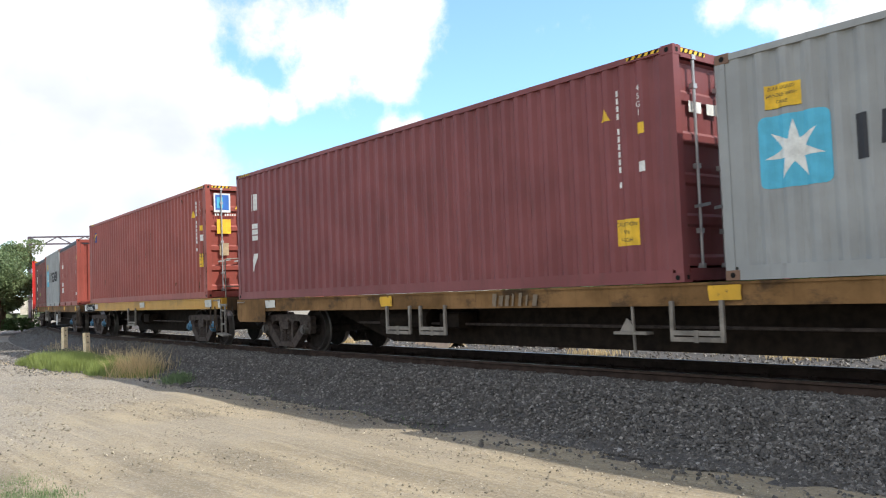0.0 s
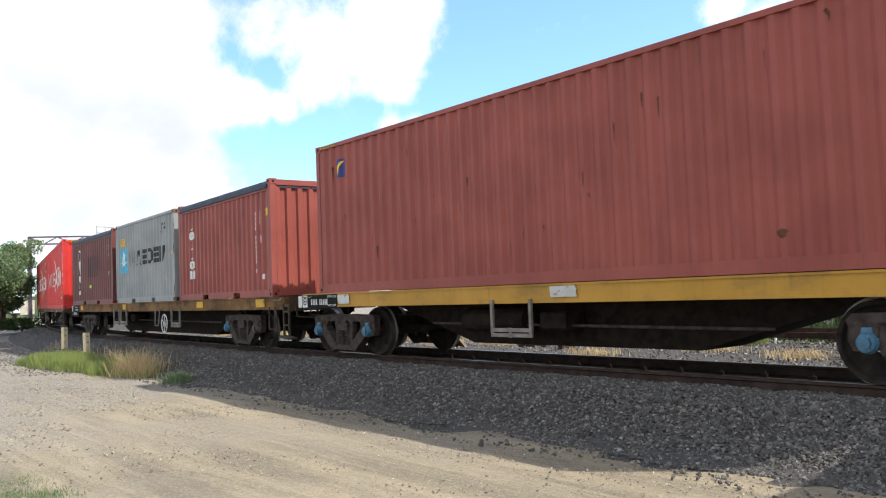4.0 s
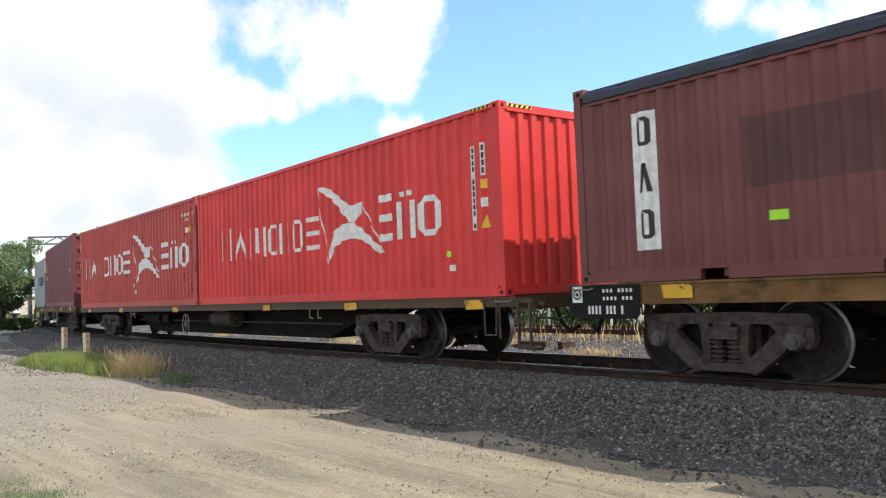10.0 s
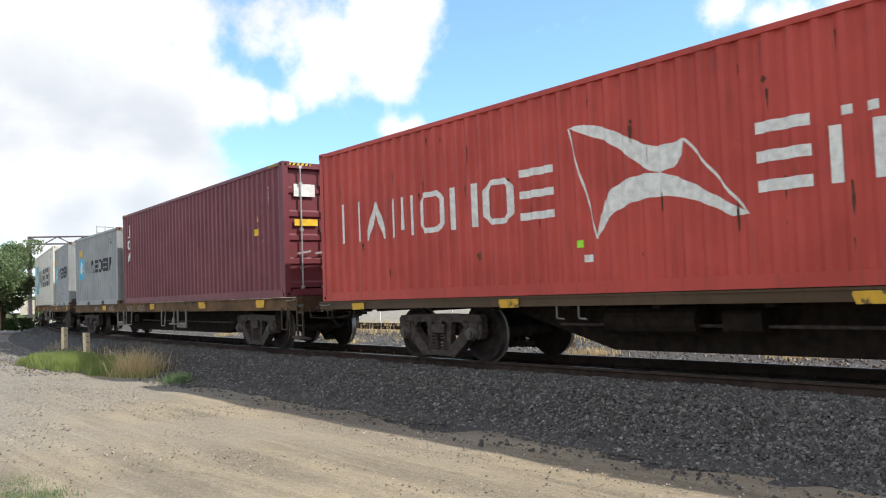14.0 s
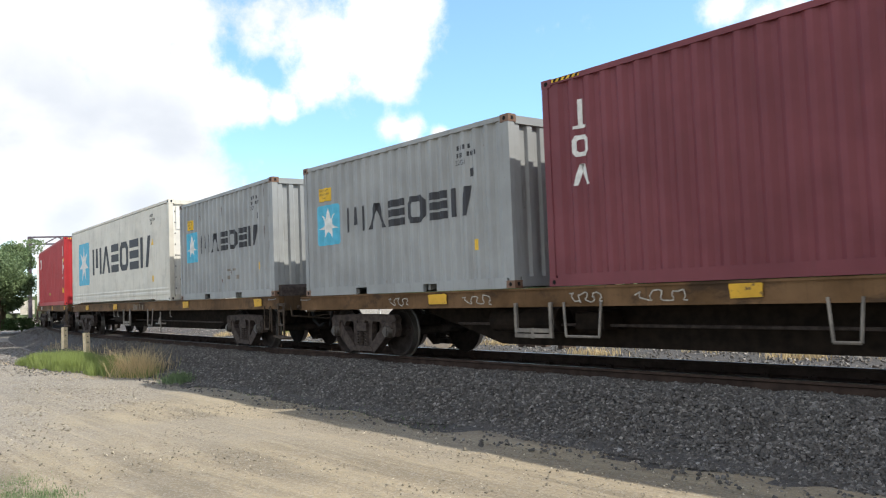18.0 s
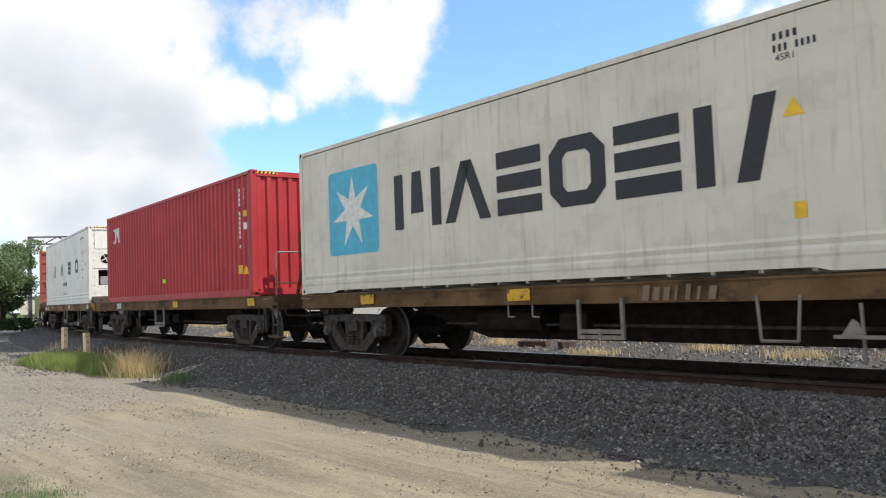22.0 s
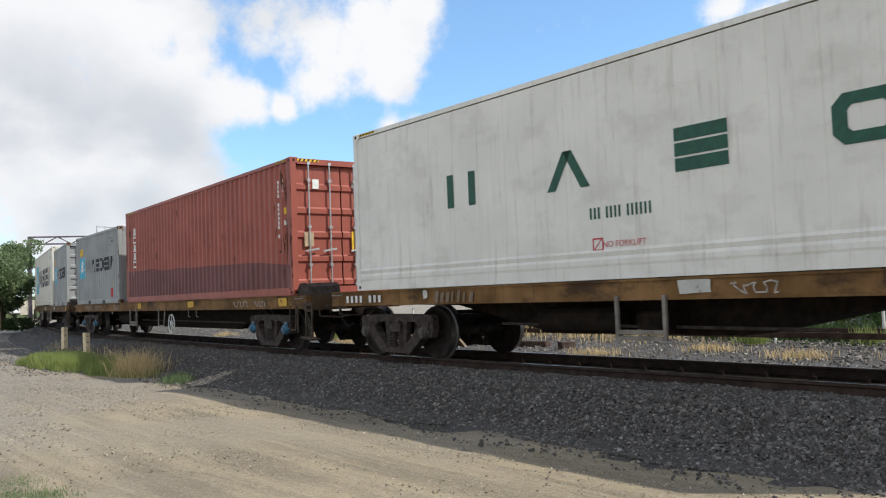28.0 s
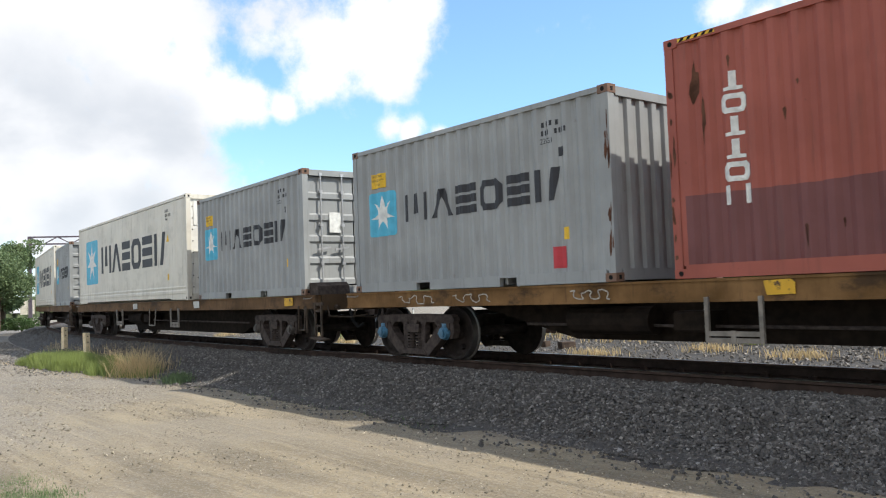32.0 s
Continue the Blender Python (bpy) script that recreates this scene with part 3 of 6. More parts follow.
def side_frame(bm, s):
    """A cast three-piece bogie side frame in the plane y, with its two windows."""
    y0, y1 = sorted((s * 0.93, s * 1.06))
    # top chord, deeper in the middle
    prism_y(bm, [(-1.10, .60), (-1.13, .68), (-1.06, .75), (-.30, .77), (.30, .77), (1.06, .75), (1.13, .68), (1.10, .60), (.95, .62), (.26, .64), (-.26, .64), (-.95, .62)], y0, y1)
    for k in (-1, 1):
        f = lambda pts: [(k * x, z) for x, z in pts]
        # pedestal legs either side of the axle
        prism_y(bm, f([(1.10, .66), (1.12, .48), (1.07, .37), (1.00, .36), (1.00, .60)]), y0, y1)
        prism_y(bm, f([(.81, .66), (.80, .40), (.72, .36), (.62, .46), (.70, .60), (.72, .66)]), y0, y1)
        # diagonal down to the spring seat, with filled corners
        prism_y(bm, f([(.83, .45), (.77, .33), (.40, .06), (.26, .10), (.29, .21), (.58, .45), (.70, .58)]), y0 - .012, y1 + .012)
        prism_y(bm, f([(.24, .67), (.38, .67), (.32, .58), (.31, .30), (.33, .20), (.20, .16), (.20, .67)]), y0 + .012, y1 - .012)
        prism_y(bm, f([(.54, .67), (.72, .67), (.72, .50)]), y0 + .01, y1 - .01)
        # bearing adapter over the axle end
        prism_y(bm, f([(.78, .62), (.80, .50), (1.01, .50), (1.03, .62)]), y0 - .025 * (s < 0), y1 + .025 * (s > 0))
    prism_y(bm, [(-.38, .09), (.38, .09), (.30, .185), (-.30, .185)], y0 - .03, y1 + .03)
    prism_y(bm, [(-.20, .46), (.20, .46), (.22, .60), (-.22, .60)], y0 - .05, y1 + .05)
    prism_y(bm, [(-.10, .60), (.10, .60), (.14, .665), (-.14, .665)], y0 - .02, y1 + .02)


def coil_spring(bm):
    for i in range(5):
        cyl(bm, (0, 0, .195 + i * .054), (0, 0, .225 + i * .054), .088, 10)
    cyl(bm, (0, 0, .185), (0, 0, .46), .05, 8)


def bogie(parent, x, cap):
    global WHEELSET
    if not BOGIE:
        WHEELSET = wheelset_mesh()
        bm = bmesh.new()
        side_frame(bm, -1)
        bmesh.ops.scale(bm, vec=(.96, 1, 1), verts=bm.verts)
        BOGIE["near"] = mesh_of("side_frame", bm, M["bogie"])
        bm = bmesh.new()
        side_frame(bm, 1)
        bmesh.ops.scale(bm, vec=(.96, 1, 1), verts=bm.verts)
        BOGIE["far"] = mesh_of("side_frame", bm, M["bogie"])
        bm = bmesh.new()
        coil_spring(bm)
        BOGIE["spring"] = mesh_of("spring", bm, M["bogie"])
        bm = bmesh.new()
        prism_y(bm, [(-.20, .45), (.20, .45), (.22, .70), (-.22, .70)], -1.0, 1.0)
        cyl(bm, (0, 0, .7), (0, 0, .86), .2, 12)
        for e in (-.30, .30):
            cyl(bm, (e, -.75, .42), (e, .75, .42), .05, 8)
            box(bm, e - .05, e + .05, -.85, -.60, .30, .60)
            box(bm, e - .05, e + .05, .60, .85, .30, .60)
        BOGIE["bolster"] = mesh_of("bolster", bm, M["bogie"])
        for k in ("cap", "capgrey"):
            bm = bmesh.new()
            if k == "cap":
                prism_y(bm, [(.112 * math.sin(q), .455 + .112 * math.cos(q)) for q in [radians(30 + i * 30) for i in range(11)]] + [(-.05, .61), (.05, .61)], -1.095, -1.055)
            cyl(bm, (0, -1.06, .455), (0, -1.14, .455), .115, 14, .095)
            cyl(bm, (0, -1.14, .455), (0, -1.17, .455), .06, 10)
            for i in range(3):
                a = i * 2.094 + .5
                cyl(bm, (.07 * math.sin(a), -1.14, .455 + .07 * math.cos(a)), (.07 * math.sin(a), -1.16, .455 + .07 * math.cos(a)), .018, 6)
            BOGIE[k] = mesh_of("bearing_cap", bm, M[k])
    b = new("bogie", BOGIE["bolster"])
    b.parent, b.matrix_basis = parent, pose(x, 0, 0)
    for key, nm in (("near", "side_frame"), ("far", "side_frame")):
        o = new(nm, BOGIE[key])
        o.parent = b
    for sx, sy in ((-.11, -1.0), (.11, -1.0), (-.11, 1.0), (.11, 1.0)):
        o = new("spring", BOGIE["spring"])
        o.parent, o.matrix_basis = b, pose(sx, sy, 0)
    for i, e in enumerate((-.865, .865)):
        w = new("wheelset", WHEELSET)
        w.parent, w.matrix_basis = b, pose(e, 0, .445)
        KEYED.append(("wheel", w, e))
        o = new("bearing_cap", BOGIE["cap" if cap in (1, 2 + i) else "capgrey"])
        o.parent, o.matrix_basis = b, pose(e, 0, 0)
        if cap in (1, 2 + i):
            tagged(o, "light blue bearing end cap")
    return b


def step_iron(bm, x, w, z0, z1, y=-1.21):
    if w < .7:
        # plain hanging loop
        tube(bm, [(x, y, z1), (x + .05, y - .03, z0 + .01), (x + w - .03, y - .03, z0 + .01), (x + w, y, z1)], .019)
        return
    for a in (x, x + w - .05):
        box(bm, a, a + .05, y - .045, y - .005, z0 - .02, z1)
    for z in (z0 - .02, z0 + .055):
        box(bm, x + .05, x + w - .05, y - .05, y - .01, z, z + .055)
    box(bm, x + w / 2 - .03, x + w / 2 + .03, y - .055, y - .05, z0 - .03, z0 + .12)


def handwheel(bm, x, y, z, r):
    n = 20
    pts = [(x + r * math.sin(6.28318 * i / n), y, z + r * math.cos(6.28318 * i / n)) for i in range(n + 1)]
    tube(bm, pts, .016)
    for i in range(6):
        a = i * 1.0472
        cyl(bm, (x, y, z), (x + r * math.sin(a), y, z + r * math.cos(a)), .012, 6)
    cyl(bm, (x, y - .03, z), (x, y + .05, z), .04, 8)


def scrawl(w, x, wid, z0, z1):
    """Looping white spray paint with no letters in it."""
    rng = random.Random(int(abs(x * 100)))
    bm = bmesh.new()
    n = 26
    pts = []
    for i in range(n + 1):
        f = i / n
        pts.append((x + wid * (f - .5) + .05 * math.sin(f * 31), -1.2115, (z0 + z1) / 2 - .015 + .075 * math.sin(f * 17 + rng.random()) * (1 - .3 * rng.random())))
    for a, b in zip(pts, pts[1:]):
        d = (Vector(b) - Vector(a)).normalized()
        o = Vector((-d.z, 0, d.x)) * .009
        quad(bm, Vector(a) - o, Vector(b) - o, Vector(b) + o, Vector(a) + o)
    part("paint_scrawl", bm, M["scrawl"], w, "thin white sprayed scrawl")


def wagon(rear, front, bogies, deck, colour, arm, marks=(), steps=(), wheel=None, stand=False, cap=0, belly=.26, label="", sill=0.27, ends=True, hump=False, scrawls=(), levers=(), out=.36, hooks=()):
    """A container flat wagon between two chainages; its own x runs forward from its middle."""
    mid = (rear + front) / 2
    L0, L1 = rear - mid, front - mid
    w = tagged(new("container_wagon"), label, "railway wagon", "wagons of the freight train")
    z1 = deck - 0.008
    z0 = z1 - sill
    m = M[colour]
    for s in (-1, 1):
        bm = bmesh.new()
        prism_x(bm, [(s * 1.06, z1), (s * 1.205, z1), (s * 1.205, z1 - .03), (s * 1.185, z1 - .03), (s * 1.185, z0 + .025), (s * 1.205, z0 + .025), (s * 1.205, z0), (s * 1.06, z0)], L0 + .03, L1 - .03)
        part("side_sill", bm, m, w)
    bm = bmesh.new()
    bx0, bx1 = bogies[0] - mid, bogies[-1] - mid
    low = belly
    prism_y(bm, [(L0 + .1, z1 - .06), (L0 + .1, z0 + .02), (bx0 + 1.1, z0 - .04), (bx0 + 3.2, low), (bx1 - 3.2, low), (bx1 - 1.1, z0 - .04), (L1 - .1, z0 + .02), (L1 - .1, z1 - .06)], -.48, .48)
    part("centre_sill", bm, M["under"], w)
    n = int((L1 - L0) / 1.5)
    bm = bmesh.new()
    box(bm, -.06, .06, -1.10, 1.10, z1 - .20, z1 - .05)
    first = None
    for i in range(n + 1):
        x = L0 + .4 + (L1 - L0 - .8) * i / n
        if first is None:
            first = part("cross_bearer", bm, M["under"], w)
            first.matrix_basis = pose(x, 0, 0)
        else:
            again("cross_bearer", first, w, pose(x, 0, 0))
    for e, k in ((L0, -1), (L1, 1)):
        bm = bmesh.new()
        a, b = sorted((e, e - k * .36))
        box(bm, a, b, -1.055, 1.055, z0 - .04, z1 + .004)
        part("headstock", bm, M["deck_dark"], w)
        bm = bmesh.new()
        a, b = sorted((e, e + k * .42))
        box(bm, a, b, -.07, .07, .78, .92)
        prism_y(bm, [(e + k * .28, .72), (e + k * .50, .74), (e + k * .56, .86), (e + k * .48, .98), (e + k * .28, .98)], -.15, .13)
        part("coupler", bm, M["bogie"], w)
        bm = bmesh.new()
        tube(bm, [(e, -.42, .84), (e + k * .10, -.42, .62), (e + k * .22, -.36, .48), (e + k * .34, -.30, .56)], .03)
        part("brake_hose", bm, M["black"], w)
        if ends and k > 0:
            bm = bmesh.new()
            g = e + out
            for xx in (g - .31, g - .06):
                box(bm, xx - .018, xx + .018, -1.25, -1.215, .33, z0 + .10)
            for zz in (.54, z0 - .06):
                box(bm, g - .29, g - .08, -1.245, -1.22, zz, zz + .035)
            prism_y(bm, [(g - .34, .31), (g + .10, .27), (g + .11, .30), (g - .34, .345)], -1.36, -1.14)
            if out:
                box(bm, e - .05, g, -1.235, -1.20, z0 + .06, z0 + .12)
            part("end_ladder", bm, M["bare" if colour == "deck_yellow" else "ladder"], w, "step ladder hung at the wagon end")
            bm = bmesh.new()
            tube(bm, [(e - .72, -1.215, z0 + .06), (e - .70, -1.23, .46), (e - .45, -1.23, .46), (e - .43, -1.215, z0 + .06)], .016)
            tube(bm, [(e - .40, -1.20, z0 + .02), (e - .39, -1.20, .40)], .022)
            part("stirrup_step", bm, M["ladder"], w)
        if ends:
            bm = bmesh.new()
            tube(bm, [(e - k * .45, -1.215, z1 - .05), (e - k * .43, -1.25, z1 - .07), (e - k * .12, -1.25, z1 - .065), (e - k * .10, -1.215, z1 - .045)], .011)
            part("grab_rail", bm, M["bare"], w)
            bm = bmesh.new()
            cyl(bm, (e + k * .01, -.75, z0 + .02), (e + k * .12, -.75, z0 + .0), .05, 8)
            tube(bm, [(e + k * .04, -.95, z0 + .06), (e + k * .10, -.95, z0 - .16), (e + k * .12, -.5, z0 - .20), (e + k * .14, -.1, z0 - .16)], .014)
            part("uncoupling_lever", bm, M["ladder"], w)
    for b in bogies:
        bogie(w, b - mid, cap if isinstance(cap, int) else cap[bogies.index(b)])
    for x, wid in steps:
        bm = bmesh.new()
        step_iron(bm, x - mid, wid, .45, z0 + .06)
        part("side_step", bm, M["bare"], w)
    chips = random.Random(int(abs(mid) * 10))
    for x, wid, col, hgt in marks:
        bm = bmesh.new()
        x0, x1, za, zb = x - mid - wid / 2, x - mid + wid / 2, z1 - .035 - hgt, z1 - .035
        c = [chips.uniform(.004, .05) for i in range(8)]
        prism_y(bm, [(x0 + c[0], za), (x1 - c[1] * .4, za + c[1] * .3), (x1, za + c[2]), (x1 - c[3] * .3, (za + zb) / 2), (x1, zb - c[4]), (x1 - c[5], zb), (x0 + c[6] * .4, zb - c[6] * .2), (x0, zb - c[7])], -1.2095, -1.2055)
        part("marker_panel", bm, M[{"yellow": "panel_yellow", "lwhite": "panel_white"}.get(col, col)], w, "faded worn rectangular panel on the sill")
    if wheel is not None:
        bm = bmesh.new()
        handwheel(bm, wheel - mid, -1.22, .52, .26)
        part("brake_handwheel", bm, M["lwhite"] if colour == "deck_orange" else M["bare"], w, "spoked hand brake wheel")
    if hump:
        bm = bmesh.new()
        x = L1 - .26
        prism_y(bm, [(x - .30, z1), (x + .26, z1), (x + .22, z1 + .18), (x + .12, z1 + .25), (x - .16, z1 + .25), (x - .26, z1 + .14)], -1.12, -.40)
        part("end_casing", bm, M["bogie"], w)
    for x in levers:
        bm = bmesh.new()
        box(bm, x - mid - .26, x - mid + .26, -1.24, -1.10, .50, .535)
        prism_y(bm, [(x - mid - .20, .535), (x - mid + .02, .535), (x - mid - .02, .66), (x - mid - .08, .70)], -1.19, -1.17)
        cyl(bm, (x - mid + .03, -1.18, .26), (x - mid + .01, -1.18, .86), .020, 8)
        part("brake_lever", bm, M["bare"], w)
    for x in hooks:
        bm = bmesh.new()
        tube(bm, [(x - mid, -1.18, z0), (x - mid, -1.18, z0 - .17), (x + .13 - mid, -1.18, z0 - .18)], .014)
        part("hook", bm, M["bare"], w)
    for x, wid in scrawls:
        scrawl(w, x - mid, wid, z0, z1)
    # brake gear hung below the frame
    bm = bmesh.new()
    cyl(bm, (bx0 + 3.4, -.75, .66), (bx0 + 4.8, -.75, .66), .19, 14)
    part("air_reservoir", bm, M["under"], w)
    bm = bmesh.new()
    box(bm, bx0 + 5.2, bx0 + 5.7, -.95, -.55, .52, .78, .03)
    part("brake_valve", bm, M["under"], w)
    bm = bmesh.new()
    cyl(bm, (bx0 + 2.5, -.80, .60), (bx1 - 2.0, -.80, .56), .022, 6)
    part("brake_rod", bm, M["bogie"], w)
    if stand:
        x = L1 - .30
        for y in (-.46, .06):
            bm = bmesh.new()
            prism(bm, [(x - .05, y - .03, z1), (x + .03, y - .03, z1), (x + .03, y + .03, z1), (x - .05, y + .03, z1)],
                  [(x - .03, -.22 + y * .12, z1 + 1.0), (x + .03, -.22 + y * .12, z1 + 1.0), (x + .03, -.18 + y * .12, z1 + 1.0), (x - .03, -.18 + y * .12, z1 + 1.0)])
            part("stand_leg", bm, M["deck_dark"], w)
        bm = bmesh.new()
        box(bm, x - .06, x + .08, -.36, -.08, z1 + .82, z1 + 1.08, .02)
        part("gear_box", bm, M["deck_dark"], w)
        bm = bmesh.new()
        box(bm, x - .04, x + .04, -.38, -.33, z1 + .95, z1 + 1.42)
        box(bm, x - .04, x + .04, -.12, -.07, z1 + .95, z1 + 1.42)
        box(bm, x - .04, x + .04, -.33, -.12, z1 + 1.36, z1 + 1.42)
        part("stand_top", bm, M["deck_dark"], w)
        bm = bmesh.new()
        n, r = 24, .27
        cz, cy = z1 + 1.06, .0
        pts = [(x + .26, cy + r * math.sin(6.28318 * i / n), cz + r * math.cos(6.28318 * i / n)) for i in range(n + 1)]
        tube(bm, pts, .017)
        for i in range(5):
            q = i * 1.2566
            cyl(bm, (x + .26, cy, cz), (x + .26, cy + r * math.sin(q), cz + r * math.cos(q)), .012, 6)
        cyl(bm, (x + .02, cy, cz), (x + .28, cy, cz), .035, 8)
        box(bm, x - .02, x + .05, -.1, cy + .05, cz - .06, cz + .06)
        part("brake_wheel", bm, M["bare"], w)
        bm = bmesh.new()
        tube(bm, [(x - .06, -.95, z1 - .02), (x - .06, -.95, z1 + .92), (x - .06, -.91, z1 + .97), (x - .02, -.36, z1 + .97)], .019)
        tube(bm, [(x - .06, -.95, z1 + .28), (x - .06, -.45, z1 + .28)], .016)
        part("handrail", bm, M["bare"], w)
    KEYED.append(("ride", w, mid, arm, Matrix.Identity(4)))
    return w, mid


# ------------------------------------------------------------------ containers
CORR, DEEP = 0.2785, 0.041


def wave(x, L):
    """Depth of the side corrugation at x, from the outer ridge inwards."""
    e = L / 2 - .22
    if abs(x) > e:
        return 0.0
    p = ((x + e) / CORR) % 1.0
    return DEEP * float(np.interp(p, [0, .26, .50, .76, 1], [0, 0, 1, 1, 0]))


def corrugated(L, z0, z1, s, W=1.205):
    bm = bmesh.new()
    e = L / 2 - .22
    xs = [-L / 2 + .10]
    n = int(2 * e / CORR)
    for i in range(n):
        for f in (0, .26, .50, .76):
            xs.append(-e + (i + f) * CORR)
    xs += [e, L / 2 - .10]
    xs = sorted(set(round(x, 4) for x in xs))
    lo = [bm.verts.new((x, s * (W - wave(x, L)), z0)) for x in xs]
    hi = [bm.verts.new((x, s * (W - wave(x, L)), z1)) for x in xs]
    for i in range(len(xs) - 1):
        bm.faces.new((lo[i], lo[i + 1], hi[i + 1], hi[i]))
    return bm


def end_corrugated(xe, z0, z1, k):
    bm = bmesh.new()
    ys, ds = [], []
    n = 8
    for i in range(n):
        for f, dd in ((0, 0), (.38, 0), (.50, 1), (.88, 1)):
            ys.append(-1.08 + 2.16 * (i + f) / n)
            ds.append(dd * .045)
    ys.append(1.08)
    ds.append(0)
    lo = [bm.verts.new((xe - k * d, y, z0)) for y, d in zip(ys, ds)]
    hi = [bm.verts.new((xe - k * d, y, z1)) for y, d in zip(ys, ds)]
    for i in range(len(ys) - 1):
        bm.faces.new((lo[i], lo[i + 1], hi[i + 1], hi[i]))
    return bm


CAST = {}


def casting(mat):
    if mat not in CAST:
        bm = bmesh.new()
        box(bm, -.178, 0, 0, .162, 0, .118, .006)
        me = mesh_of("corner_casting", bm, M["casting_rust"] if mat == "grey" else M[mat])
        bm = bmesh.new()
        cyl(bm, (-.09, -.001, .06), (-.09, -.003, .06), .032, 10)
        hole = mesh_of("side_hole", bm, M["black"])
        bm = bmesh.new()
        box(bm, .001, .003, .055, .105, .035, .09)
        CAST[mat] = (me, hole, mesh_of("end_hole", bm, M["black"]))
    return CAST[mat]


def doors(c, L, H, mat, k=1):
    """The door end: two ribbed leaves with four locking rods and handles."""
    xe = k * (L / 2 - .06)
    for s in (-1, 1):
        bm = bmesh.new()
        ya, yb = sorted((s * .015, s * 1.10))
        zs = np.linspace(.20, H - .16, 6)
        pts = [(xe - .03, zs[0])]
        for i in range(5):
            lo, hi = zs[i], zs[i + 1]
            pts += [(xe + .012, lo + .002), (xe + .012, lo + .10), (xe - .022, lo + .14), (xe - .022, hi - .03)]
        pts += [(xe + .012, zs[-1]), (xe - .03, zs[-1])]
        prism_y(bm, pts, ya, yb)
        d = part("door", bm, M[mat], c)
        for y in (.30, .80):
            bm = bmesh.new()
            cyl(bm, (xe + k * .045, s * y, .17), (xe + k * .045, s * y, H - .10), .019, 8)
            for z in (.17, .6, 1.4, H - .5, H - .14):
                box(bm, *sorted((xe, xe + k * .07)), s * y - .035, s * y + .035, z, z + .06)
            r = part("lock_rod", bm, M["galv"], d, "galvanised locking rod")
        for y, z in ((.34, .95), (.76, .95)):
            bm = bmesh.new()
            prism(bm, [(xe + k * .05, s * y - .16, z - .05), (xe + k * .07, s * y - .16, z - .05), (xe + k * .07, s * y - .16, z - .01), (xe + k * .05, s * y - .16, z - .01)],
                  [(xe + k * .05, s * y + .16, z), (xe + k * .07, s * y + .16, z), (xe + k * .07, s * y + .16, z + .04), (xe + k * .05, s * y + .16, z + .04)])
            part("door_handle", bm, M["galv"], d)
        for z in np.linspace(.4, H - .35, 4):
            bm = bmesh.new()
            box(bm, *sorted((xe - k * .02, xe + k * .03)), *sorted((s * 1.06, s * 1.12)), z - .06, z + .06)
            part("hinge", bm, M[mat], d)


def flat_side(L, H, s):
    """Smooth insulated panel with shallow vertical joints and base ribs."""
    bm = bmesh.new()
    y = s * 1.205
    xs = [-L / 2 + .1]
    x = -L / 2 + .45
    while x < L / 2 - .2:
        xs += [x - .012, x, x + .012]
        x += .60
    xs.append(L / 2 - .1)
    zs = [.12, .16, .20, .26, .30, .36, .40, H - .14, H - .10]
    def dep(i, z):
        joint = .008 if (i % 3 == 2 and 0 < i < len(xs) - 1) else 0
        rib = -.012 if z in (.20, .26, .36) else 0
        return joint + rib
    rows = [[bm.verts.new((x, s * (1.205 - dep(i, z)), z)) for i, x in enumerate(xs)] for z in zs]
    for a, b in zip(rows, rows[1:]):
        for i in range(len(xs) - 1):
            bm.faces.new((a[i], a[i + 1], b[i + 1], b[i]))
    return bm


